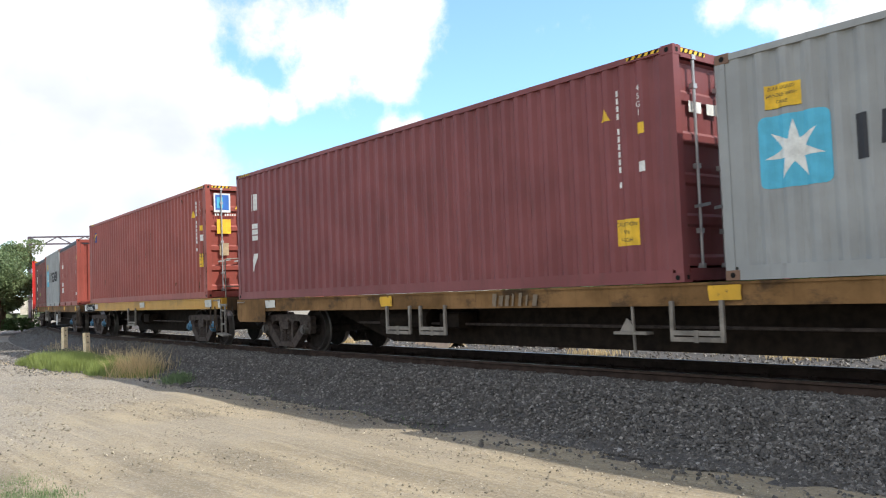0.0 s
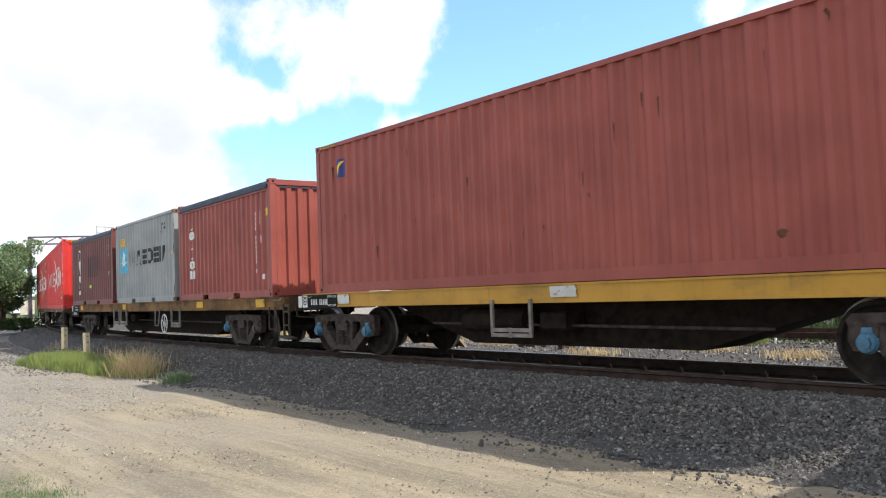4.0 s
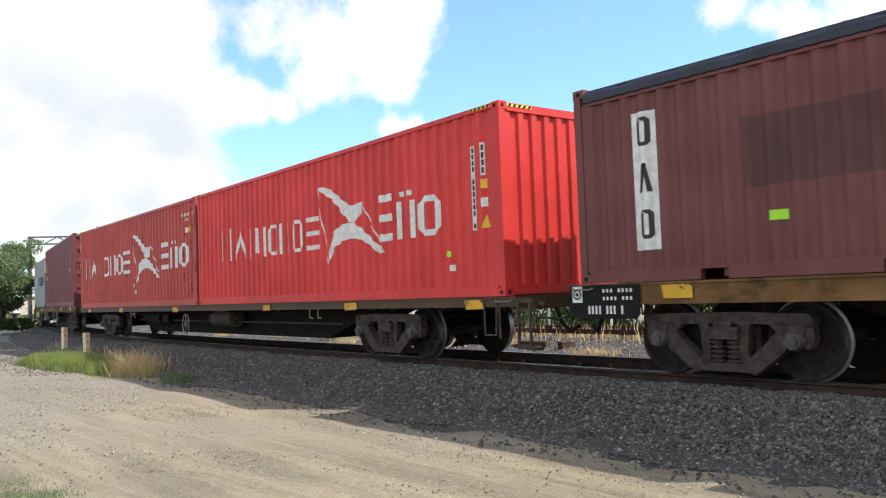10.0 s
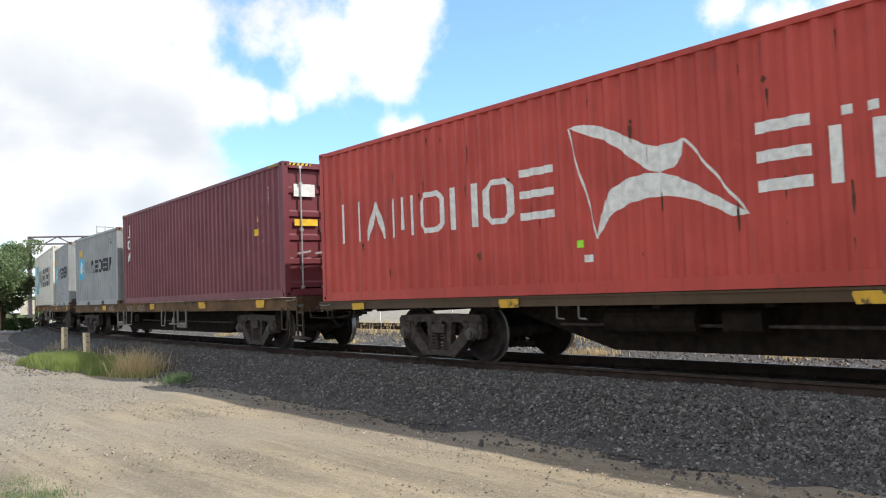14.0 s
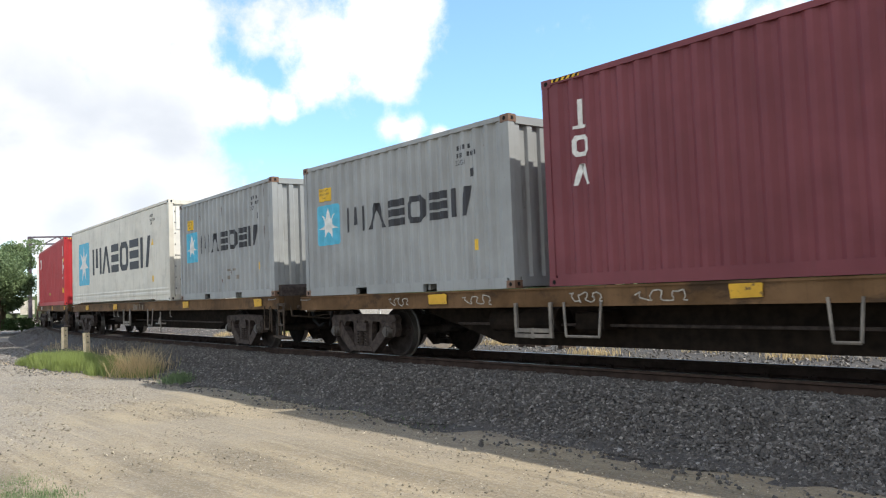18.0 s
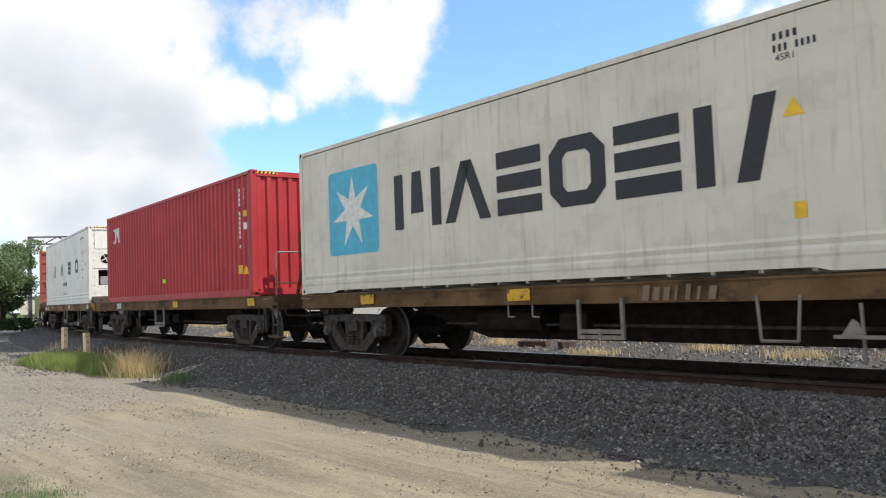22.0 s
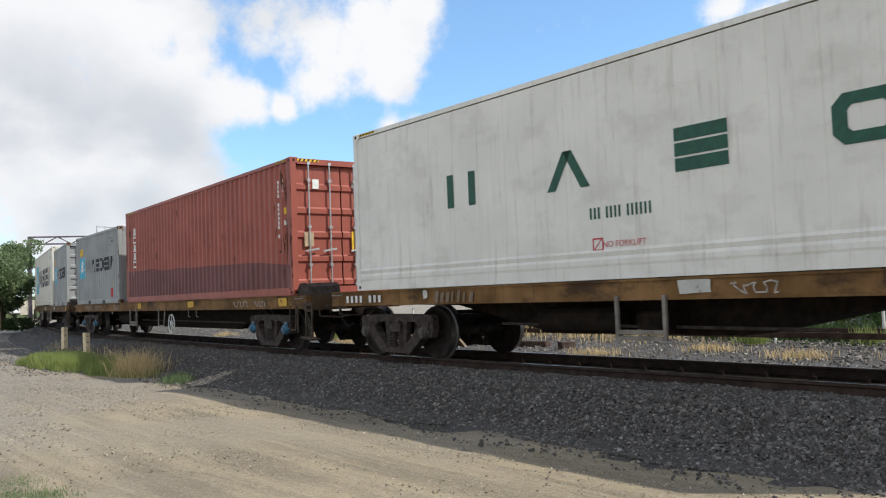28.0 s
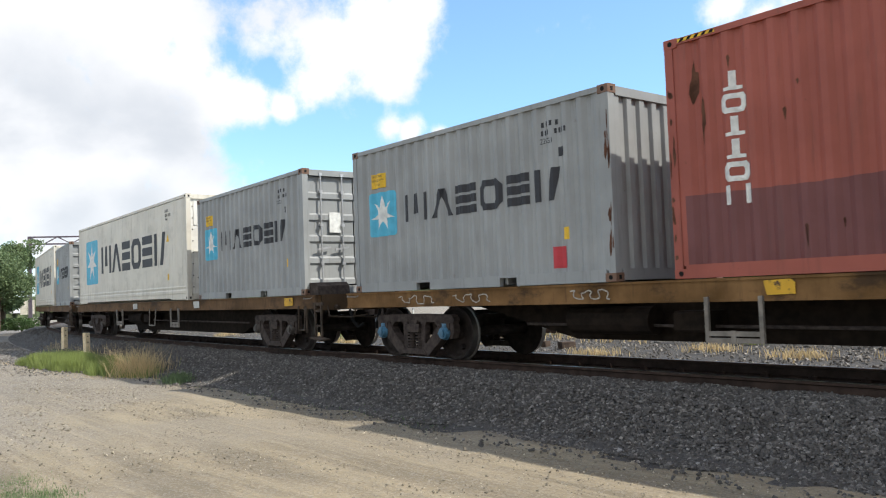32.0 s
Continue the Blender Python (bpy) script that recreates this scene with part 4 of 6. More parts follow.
def container(at, mid, arm, deck, feet, high, mat, end="corrugated", skin="corrugated", label="", roof=None):
    L, H = (12.192 if feet == 40 else 6.058), (2.896 if high else 2.591)
    c = tagged(new("shipping_container"), label, "shipping container", "containers on the train")
    m = M[mat]
    drop = .16 if roof == "tarp" else 0
    for s in (-1, 1):
        part("side_panel", corrugated(L, .15, H - .06 - drop, s) if skin == "corrugated" else flat_side(L, H, s), m, c)
        bm = bmesh.new()
        y0, y1 = sorted((s * 1.14, s * 1.217))
        if feet == 20:
            a, b = L / 2 - .16, .125
            prism_y(bm, [(-a, .002), (-1.2, .002), (-1.2, b), (-.84, b), (-.84, .002), (.84, .002), (.84, b), (1.2, b), (1.2, .002), (a, .002), (a, .165), (-a, .165)], y0, y1)
        elif mat == "offwhite":
            a = L / 2 - .16
            prism_y(bm, [(-a, .02), (-4.9, .02), (-4.7, .065), (4.6, .065), (4.8, .02), (a, .02), (a, .165), (-a, .165)], y0, y1)
        else:
            box(bm, -L / 2 + .16, L / 2 - .16, y0, y1, .002, .165)
        part("bottom_rail", bm, m, c)
        bm = bmesh.new()
        box(bm, -L / 2 + .16, L / 2 - .16, y0, y1, H - .085 - drop, H - .012 - drop)
        part("top_rail", bm, m, c)
        for k in (-1, 1):
            bm = bmesh.new()
            box(bm, *sorted((k * L / 2 - k * .005, k * (L / 2 - .12))), *sorted((s * 1.09, s * 1.216)), .10, H - .10)
            part("corner_post", bm, m, c)
            for z, q in ((0, 1), (H, -1)):
                me, hole, eye = casting(mat)
                o = new("corner_casting", me)
                o.parent = c
                o.matrix_basis = Matrix.Translation((k * L / 2, s * 1.219, z)) @ Matrix.Diagonal((k, -s, q, 1))
                if s < 0:
                    new("side_hole", hole).parent = o
                if k > 0:
                    new("end_hole", eye).parent = o
    bm = bmesh.new()
    box(bm, -L / 2 + .1, L / 2 - .1, -1.14, 1.14, H - .05, H - .02)
    part("roof", bm, M[roof or mat], c)
    bm = bmesh.new()
    n = int(L / .6)
    for i in range(n):
        x = -L / 2 + .3 + i * (L - .6) / (n - 1)
        box(bm, x - .03, x + .03, -1.14, 1.14, .03, .15)
    # two added long beams block the view through, so the gap below reads dark
    for y in (-.52, .42):
        box(bm, -L / 2 + .3, L / 2 - .3, y, y + .10, .004, .14)
    part("floor_frame", bm, m, c)
    for k, kind in ((-1, "corrugated"), (1, end)):
        bm = bmesh.new()
        box(bm, *sorted((k * (L / 2 - .004), k * (L / 2 - .11))), -1.06, 1.06, .02, .17)
        part("end_sill", bm, m, c)
        bm = bmesh.new()
        box(bm, *sorted((k * (L / 2 - .004), k * (L / 2 - .11))), -1.06, 1.06, H - .14, H - .02)
        part("end_header", bm, m, c)
        if kind == "doors":
            doors(c, L, H, mat, k)
        elif kind == "cooler":
            cooler(c, L, H, "white")
        else:
            part("end_wall", end_corrugated(k * (L / 2 - .02), .16, H - .12, k), m, c)
    KEYED.append(("ride", c, mid, arm, Matrix.Translation((at - mid, 0, deck))))
    return c, L, H


def cooler(c, L, H, mat):
    """Refrigeration unit in the end of an insulated container."""
    x = L / 2 - .02
    bm = bmesh.new()
    box(bm, x - .60, x - .40, -1.08, 1.08, .17, H - .12)
    box(bm, x - .40, x - .03, -1.08, 1.08, 1.24, H - .12)
    box(bm, x - .40, x - .03, -1.08, -.88, .17, 1.24)
    box(bm, x - .40, x - .03, .88, 1.08, .17, 1.24)
    box(bm, x - .40, x - .04, -.88, .88, .20, .66)
    part("unit_casing", bm, M[mat], c)
    for y0, y1, z0, z1 in ((-1.0, -.06, H - .86, H - .20), (.06, 1.0, H - .86, H - .20), (-1.0, 1.0, 1.30, 1.34)):
        bm = bmesh.new()
        box(bm, x - .03, x - .012, y0, y1, z0, z1, .004)
        part("access_panel", bm, M[mat], c)
    bm = bmesh.new()
    prism_x(bm, [(y, z) for y, z in rounded(-.20, .40, 1.34, 1.86, .05)], x - .03, x - .019)
    part("fan_opening", bm, M["black"], c)
    bm = bmesh.new()
    prism_x(bm, [(.04, H - .70), (.20, H - .53), (.04, H - .36), (-.12, H - .53)], x - .011, x - .009)
    part("diamond_sticker", bm, M["yellow"], c, "orange yellow diamond sticker")
    bm = bmesh.new()
    for i in range(8):
        for y in (-1.03, 1.03):
            cyl(bm, (x - .03, y, .35 + i * (H - .7) / 7), (x - .018, y, .35 + i * (H - .7) / 7), .018, 6)
        cyl(bm, (x - .04, -.9 + i * .257, .60), (x - .026, -.9 + i * .257, .60), .018, 6)
    tagged(part("bolts", bm, M["capgrey"], c), kind="stuff")
    for y, z, r, k in ((-.62, 1.66, .17, "black"), (.10, 1.60, .24, "capgrey")):
        bm = bmesh.new()
        cyl(bm, (x - .03, y, z), (x - .016, y, z), r, 22)
        f = part("fan_grille", bm, M[k], c)
        bm = bmesh.new()
        for i in range(2 if k == "black" else 6):
            q = math.pi * i / (2 if k == "black" else 6) + .5
            d = Vector((0, math.cos(q), math.sin(q))) * r
            cyl(bm, Vector((x - .014, y, z)) - d, Vector((x - .014, y, z)) + d, .018 if k == "black" else .008, 6)
        part("guard", bm, M[mat] if k == "black" else M["bare"], f)
    bm = bmesh.new()
    box(bm, x - .03, x + .0, .58, .84, 1.46, 1.76, .01)
    part("display_box", bm, M["galv"], c)
    bm = bmesh.new()
    box(bm, x - .398, x - .39, -.87, .87, .67, 1.23)
    part("machine_bay", bm, M["black"], c)
    bm = bmesh.new()
    cyl(bm, (x - .25, .30, .68), (x - .25, .30, 1.08), .13, 14)
    cyl(bm, (x - .2, .45, .8), (x - .2, .8, .8), .07, 10)
    tube(bm, [(x - .15, .3, 1.05), (x - .12, .1, 1.12), (x - .12, -.2, 1.0), (x - .12, -.2, .75)], .02)
    part("compressor", bm, M["capgrey"], c)
    bm = bmesh.new()
    box(bm, x - .35, x - .08, -.80, -.35, .68, 1.0, .02)
    part("control_box", bm, M["galv"], c)


# ------------------------------------------------------------------ what is painted on the containers
def skin_y(x, L, flat):
    return -(1.205 - (0 if flat else wave(x, L))) - .0035


def decal(c, L, name, polys, mat, flat=False, label=""):
    """Flat shapes in (x, z) laid on the near side; they follow the corrugation."""
    if name == "name_stroke" and len(polys) > 1:
        return [decal(c, L, name, [p], mat, flat, label) for p in polys][-1]
    bm = bmesh.new()
    for p in polys:
        bm.faces.new([bm.verts.new((x, 0, z)) for x, z in p])
    if not flat:
        lo, hi = min(x for p in polys for x, _ in p), max(x for p in polys for x, _ in p)
        e = L / 2 - .22
        i = math.floor((lo + e) / CORR)
        while -e + i * CORR < hi:
            for f in (0, .26, .50, .76):
                x = -e + (i + f) * CORR
                if lo < x < hi and abs(x) < e:
                    bmesh.ops.bisect_plane(bm, geom=bm.verts[:] + bm.edges[:] + bm.faces[:], plane_co=(x, 0, 0), plane_no=(1, 0, 0), dist=1e-5)
            i += 1
    for v in bm.verts:
        v.co.y = skin_y(v.co.x, L, flat) - (.0025 if name == "name_stroke" else 0)
    ob = part(name, bm, M[mat], c, label)
    if len(polys) > 4 and name not in ("white_star", "repainted_patch"):
        tagged(ob, label, kind="stuff")
    return ob


def rect(x0, x1, z0, z1):
    return [(x0, z0), (x1, z0), (x1, z1), (x0, z1)]


def rounded(x0, x1, z0, z1, r):
    out = []
    for cx, cz, a in ((x1 - r, z0 + r, -90), (x1 - r, z1 - r, 0), (x0 + r, z1 - r, 90), (x0 + r, z0 + r, 180)):
        for i in range(4):
            q = radians(a + i * 30)
            out.append((cx + r * math.cos(q), cz + r * math.sin(q)))
    return out


def glyph(kind, x0, x1, z0, z1, t):
    """Plain strokes that stand for one capital of a trade name, with its size and weight."""
    if kind == "bars":
        return [rect(x0, x0 + t, z0, z1), rect(x1 - t, x1, z0, z1)]
    if kind == "triple":
        m = (x0 + x1) / 2
        return [rect(x0, x0 + t, z0, z1), [(m - t * .7, z0 + t), (m + t * .7, z0 + t), (m + t * .5, z1), (m - t * .5, z1)], rect(x1 - t, x1, z0, z1)]
    if kind == "pair":
        m = (x0 + x1) / 2
        return [rect(x0, x0 + t, z0, z1), [(m, z0), (m + t * 1.1, z0), (x1, z1), (x1 - t * 1.1, z1)]]
    if kind == "rows":
        m = (z0 + z1) / 2
        return [rect(x0, x1, z0, z0 + t), rect(x0, x1, m - t / 2, m + t / 2), rect(x0, x1, z1 - t, z1)]
    if kind == "frame":
        m, h, q = (x0 + x1) / 2, t * .8, min(x1 - x0, z1 - z0) * .22
        half = [(m, z1), (x0 + q, z1), (x0, z1 - q), (x0, z0 + q), (x0 + q, z0), (m, z0), (m, z0 + h), (x0 + t + q * .4, z0 + h), (x0 + t, z0 + h + q * .4), (x0 + t, z1 - h - q * .4), (x0 + t + q * .4, z1 - h), (m, z1 - h)]
        return [half, [(2 * m - x, z) for x, z in half][::-1]]
    if kind == "wedge":
        m = (x0 + x1) / 2
        return [[(x0, z0), (x0 + t, z0), (m + t / 2, z1), (m - t / 2, z1)], [(x1 - t, z0), (x1, z0), (m + t / 2, z1), (m - t / 2, z1)]]
    if kind == "slant":
        return [[(x0, z0), (x0 + t * 1.2, z0), (x1, z1), (x1 - t * 1.2, z1)]]
    m, f = (x0 + x1) / 2, min(.30 * (x1 - x0), t)
    return [[(m - t / 2 - f, z0), (m + t / 2 + f, z0), (m + t / 2 + f, z0 + t * .5), (m + t / 2, z0 + t * .6), (m + t / 2, z1), (m - t / 2, z1), (m - t / 2, z0 + t * .6), (m - t / 2 - f, z0 + t * .5)]]


def star(cx, cz, r):
    pts = []
    for i in range(14):
        a, q = math.pi / 2 + i * math.pi / 7, r if i % 2 == 0 else r * .38
        pts.append((cx + q * math.cos(a), cz + q * math.sin(a)))
    return [[pts[i], pts[(i + 1) % 14], (cx, cz)] for i in range(14)]


def triangle(x0, x1, z0, z1):
    return [[(x0, z0), (x1, z0), ((x0 + x1) / 2, z1)]]


def bars_down(x, z1, z0, n, w=.07, gap=(4,)):
    """A column of small bars in place of an owner's code and number."""
    step = (z1 - z0) / n
    return [rect(x, x + w, z1 - (i + .88) * step, z1 - (i + .12) * step) for i in range(n) if i not in gap]


def bars_across(x0, x1, z, h, n, gap=()):
    step = (x1 - x0) / n
    return [rect(x0 + (i + .2) * step, x0 + (i + .72) * step, z, z + h * .9) for i in range(n) if i not in gap]


FLATTEXT = {}


def words(parent, text, size, mat, m, name="lettering"):
    """Writing in the built-in font as a flat mesh part, at the pose m."""
    key = (text, size, mat)
    if key not in FLATTEXT:
        cu = bpy.data.curves.new(name, "FONT")
        cu.body, cu.size, cu.align_x, cu.align_y = text, size, "CENTER", "CENTER"
        tmp = new("tmp_text", cu)
        bpy.context.view_layer.update()
        me = bpy.data.meshes.new_from_object(tmp)
        bpy.data.objects.remove(tmp)
        bpy.data.curves.remove(cu)
        me.materials.clear()
        me.materials.append(M[mat])
        FLATTEXT[key] = me
    ob = new(name, FLATTEXT[key])
    ob.parent, ob.matrix_basis = parent, m
    return ob


def side_words(c, text, size, mat, x, z, y=-1.2095):
    return words(c, text, size, mat, pose(x, y, z, 90, 0, 0))


def stacked(c, text, size, mat, x, z1, step):
    for i, ch in enumerate(text):
        side_words(c, ch, size, mat, x, z1 - (i + .5) * step)


def codes(c, L, col, x1, x2, top, low, kind, mat="lwhite", flat=False):
    decal(c, L, "number_column", bars_down(x1, top, low, 13, .036, (4, 11)), mat, flat, "column of small painted bars")
    stacked(c, kind, .105, mat, x2 + .04, top, .105)


def stripes(c, L, H):
    """Yellow and black warning bands at the raised top corners."""
    for k in (-1, 1):
        a, b = sorted((k * (L / 2 - .70), k * (L / 2 - .20)))
        bm = bmesh.new()
        box(bm, a, b, -1.2205, -1.2175, H - .062, H - .022)
        s = part("warning_band", bm, M["yellow"], c, "yellow band with black slanted stripes")
        bm = bmesh.new()
        n = 5
        for i in range(n):
            x = a + (b - a) * (i + .2) / n
            quad(bm, (x, -1.2225, H - .061), (x + .05, -1.2225, H - .061), (x + .08, -1.2225, H - .023), (x + .03, -1.2225, H - .023))
        part("stripe", bm, M["black"], s)
    xe = L / 2
    for y0 in (-1.05, .55):
        bm = bmesh.new()
        box(bm, xe - .003, xe + .001, y0, y0 + .5, H - .08, H - .03)
        s = part("end_warning_band", bm, M["yellow"], c)
        bm = bmesh.new()
        for i in range(5):
            y = y0 + .02 + .1 * i
            quad(bm, (xe + .003, y, H - .079), (xe + .003, y + .045, H - .079), (xe + .003, y + .072, H - .031), (xe + .003, y + .027, H - .031))
        part("stripe", bm, M["black"], s)


def star_panel(c, L, x0, x1, z0, z1, flat=False):
    decal(c, L, "blue_panel", [rounded(x0, x1, z0, z1, .09)], "blue", flat, "light blue rounded square panel")
    ob = decal(c, L, "white_star", star((x0 + x1) / 2, (z0 + z1) / 2, (x1 - x0) * .42), "lwhite", flat, "white seven-pointed star")
    for v in ob.data.vertices:
        v.co.y -= .003


def name_row(c, L, xs, z0, z1, t, mat, kinds, flat=False):
    for (a, b), k in zip(xs, kinds):
        decal(c, L, "name_stroke", glyph(k, a, b, z0, z1, t), mat, flat, "heavy painted strokes of a trade name")


def grey_box(c, L, tag="yellow", code="22G1"):
    star_panel(c, L, -2.55, -1.75, .98, 1.77)
    decal(c, L, "notice", [rect(-2.45, -2.05, 1.85, 2.11)], "yellow", label="yellow notice sticker")
    decal(c, L, "notice_edge", [rect(-2.45, -2.05, 1.845, 1.853)], "lblack")
    for i, t in enumerate(("BULK LIQUID", "HANDLE WITH", "CARE")):
        side_words(c, t, .052, "lblack", -2.25, 2.06 - i * .075, -1.2105)
    name_row(c, L, ((-1.50, -.86), (-.76, -.20), (-.16, .36), (.43, .94), (1.02, 1.50), (1.62, 2.10)), 1.17, 1.63, .125, "lblack", ROW6)
    decal(c, L, "number_rows", bars_across(1.76, 2.12, 2.22, .08, 4) + bars_across(1.76, 2.28, 2.10, .08, 8, (3,)), "lblack", label="small painted bars")
    side_words(c, code, .11, "lblack", 1.90, 2.01)
    decal(c, L, "tag", [rect(2.12, 2.25, .61, .78)], tag, label="small sticker")
    decal(c, L, "stamp", [rect(2.08, 2.20, 1.77, 1.90)], "lblack")


def emblem(c, L, x0, k=1.0):
    """A white swallow-like emblem of two curved blades and two thin lines."""
    f = lambda pts: [(x0 + (x - 1.6) * k, z) for x, z in pts]
    up = f([(.49, 2.27), (.75, 2.27), (1.0, 2.21), (1.25, 2.10), (1.50, 1.96), (1.72, 1.84), (1.89, 1.79), (2.10, 1.80), (2.28, 1.83), (2.24, 1.62), (2.10, 1.50), (1.93, 1.46), (1.78, 1.50), (1.60, 1.62), (1.36, 1.82), (1.10, 2.00), (.80, 2.12)])
    low = f([(1.93, 1.46), (1.70, 1.48), (1.50, 1.46), (1.33, 1.42), (1.18, 1.34), (1.05, 1.20), (.98, 1.00), (.93, .72), (1.06, .92), (1.25, 1.06), (1.50, 1.14), (1.75, 1.17), (2.02, 1.16), (2.25, 1.11), (2.45, 1.04), (2.65, .94), (2.85, .83), (3.05, .84), (2.80, 1.00), (2.60, 1.12), (2.40, 1.25), (2.15, 1.38)])
    l1 = f([(.47, 2.26), (.50, 2.26), (.95, .72), (.92, .72)])
    l2 = f([(2.26, 1.82), (2.30, 1.82), (3.06, .84), (3.02, .84)])
    for q, nm in ((up, "upper_blade"), (low, "lower_blade"), (l1, "line"), (l2, "line")):
        decal(c, L, nm, [q], "lwhite", label="white painted emblem blade" if "blade" in nm else "")


def tarp(c, L, H):
    """Tarpaulin laced over the open top, hanging a hand's width down the sides."""
    e = L / 2 - .17
    bm = bmesh.new()
    rng = random.Random(4)
    prof = [(-1.222, H - .20), (-1.224, H - .10), (-1.20, H - .055), (-.6, H - .03), (0, H - .02), (.6, H - .03), (1.20, H - .055), (1.224, H - .10), (1.222, H - .20)]
    n = 28
    rows = []
    for i in range(n + 1):
        x = -e + 2 * e * i / n
        sag = .018 * math.sin(i * 1.57) + rng.uniform(-.006, .006)
        rows.append([bm.verts.new((x, y + (.004 * math.copysign(1, y) if abs(y) > 1.2 and i % 4 == 0 else 0), z + (sag if abs(y) < 1.21 else sag * .4))) for y, z in prof])
    for a, b in zip(rows, rows[1:]):
        for j in range(len(prof) - 1):
            bm.faces.new((a[j], a[j + 1], b[j + 1], b[j]))
    for r in (rows[0], rows[-1]):
        bm.faces.new(r)
    part("tarpaulin", bm, M["tarp"], c, "dark blue laced tarpaulin over the open top")
    bm = bmesh.new()
    tube(bm, [(e * (2 * i / 60 - 1), -1.232, H - (.204 if i % 2 else .193)) for i in range(61)], .006, 5)
    part("lacing_rope", bm, M["black"], c)
    for k in (-1, 1):
        bm = bmesh.new()
        box(bm, *sorted((k * (e + .02), k * (e + .15))), -1.05, 1.05, H - .20, H - .06, .03)
        part("rolled_end", bm, M["tarp"], c)


def end_notice(c, L, x, y0, y1, z0, z1, mat, label="", name="end_notice"):
    bm = bmesh.new()
    box(bm, L / 2 - .046 + x, L / 2 - .043 + x, y0, y1, z0, z1)
    return part(name, bm, M[mat], c, label)


def door_rows(c, L, y0, y1, z, h, n, gap=()):
    """A line of small painted bars on a door."""
    bm = bmesh.new()
    x = L / 2 - .030
    for a, b, z0, z1 in [(q[0][0], q[1][0], q[0][1], q[2][1]) for q in bars_across(y0, y1, z, h, n, gap)]:
        quad(bm, (x, a, z0), (x, b, z0), (x, b, z1), (x, a, z1))
    tagged(part("door_writing", bm, M["lwhite"], c), kind="stuff")


def end_triangle(c, L, y0, y1, z0, z1, mat):
    bm = bmesh.new()
    x = L / 2 - .040
    bm.faces.new([bm.verts.new(p) for p in ((x, y0, z0), (x, y1, z0), (x, (y0 + y1) / 2, z1))])
    part("warning_sign", bm, M[mat], c)


def patch(c, L, x0, x1, z0, tops, mat, label):
    n = len(tops) - 1
    up = [(x0 + (x1 - x0) * i / n, z) for i, z in enumerate(tops)]
    decal(c, L, "repainted_patch", [[(x0, z0), (x1, z0)] + up[::-1]], mat, label=label)


def ghost_strokes(w, x0, x1, z0, z1):
    """What is left of painted-out lettering on a sill: a row of worn pale strokes."""
    n = 7
    for i in range(n):
        a = x0 + (x1 - x0) * (i + .12) / n
        b = x0 + (x1 - x0) * (i + (.84, .80, .74, .45, .60, .45, .80)[i]) / n
        bm = bmesh.new()
        prism_y(bm, [(a - .02, z0), (b - .03, z0), (b, z1 if i in (0, 4) else z1 - .03), (a + .01, z1 if i in (0, 3, 4) else z1 - .03)], -1.2095, -1.2055)
        part("worn_stroke", bm, M["ghost"], w, "worn pale painted stroke")


def ring_marker(plate, x, z, k=1.0):
    """White square with a black ring and dot."""
    bm = bmesh.new()
    box(bm, x - .095 * k, x + .095 * k, -1.2165, -1.2105, z - .12 * k, z + .12 * k)
    em = part("ring_marker", bm, M["lwhite"], plate, "white square with a black ring")
    bm = bmesh.new()
    ring = [(math.cos(i * .5236), math.sin(i * .5236)) for i in range(12)]
    vs = [[bm.verts.new((x + r * k * c, -1.2185, z + r * k * q)) for c, q in ring] for r in (.055, .078, .028)]
    for i in range(12):
        j = (i + 1) % 12
        bm.faces.new((vs[0][i], vs[1][i], vs[1][j], vs[0][j]))
    bm.faces.new(vs[2])
    part("ring", bm, M["black"], em)
# ------------------------------------------------------------------ the setting beyond the train
def blades(name, count, spot, height, width, mat, seed, label, category, lean=.35):
    """Grass: thin bent blades, one mesh."""
    rng = np.random.default_rng(seed)
    V, F = [], []
    for i in range(count):
        x, y, z, k = spot(rng)
        h, a, w = height * k * rng.uniform(.5, 1.2), rng.uniform(0, 6.283), width * rng.uniform(.7, 1.3)
        dx, dy = math.cos(a) * w / 2, math.sin(a) * w / 2
        b = rng.uniform(0, 6.283)
        lx, ly = math.cos(b) * h * lean * rng.random(), math.sin(b) * h * lean * rng.random()
        n = len(V)
        V += [(x - dx, y - dy, z - .02), (x + dx, y + dy, z - .02), (x + dx * .8 + lx * .4, y + dy * .8 + ly * .4, z + h * .55), (x - dx * .8 + lx * .4, y - dy * .8 + ly * .4, z + h * .55), (x + lx, y + ly, z + h)]
        F += [(n, n + 1, n + 2, n + 3), (n + 3, n + 2, n + 4)]
    return tagged(raw(name, V, F, mat), label, category, kind="stuff")


def on_line(u, o, k=1.0):
    p = line(u, o)
    return (p.x, p.y, bed(o) if abs(o) < 9 else GROUND, k)


def green_spot(rng):
    while True:
        f, g = rng.uniform(-1, 1), rng.uniform(-1, 1)
        q = f * f + g * g + .45 * noise.noise((f * 3, g * 2, 4)) + .25 * noise.noise((f * 9, g * 5, 8))
        if q < .9 and rng.random() < 1.25 - q:
            break
    return on_line(-24.0 + 4.6 * f, -3.45 + .55 * f + .80 * g, .25 + .85 * max(0, 1 - q) ** .7)


def straw_spot(rng):
    return on_line(rng.normal(-19.9, .42), rng.normal(-3.05, .22), .5 + .6 * rng.random())


def straw_back(rng):
    return on_line(rng.uniform(-34, -19), rng.normal(-2.45, .2), .6)


def fringe_spot(rng):
    a = rng.uniform(0, 6.283)
    k = 1 + .16 * rng.normal()
    return on_line(-24.0 + 4.9 * k * math.cos(a), -3.5 + .55 * math.cos(a) + .85 * k * math.sin(a), .6)


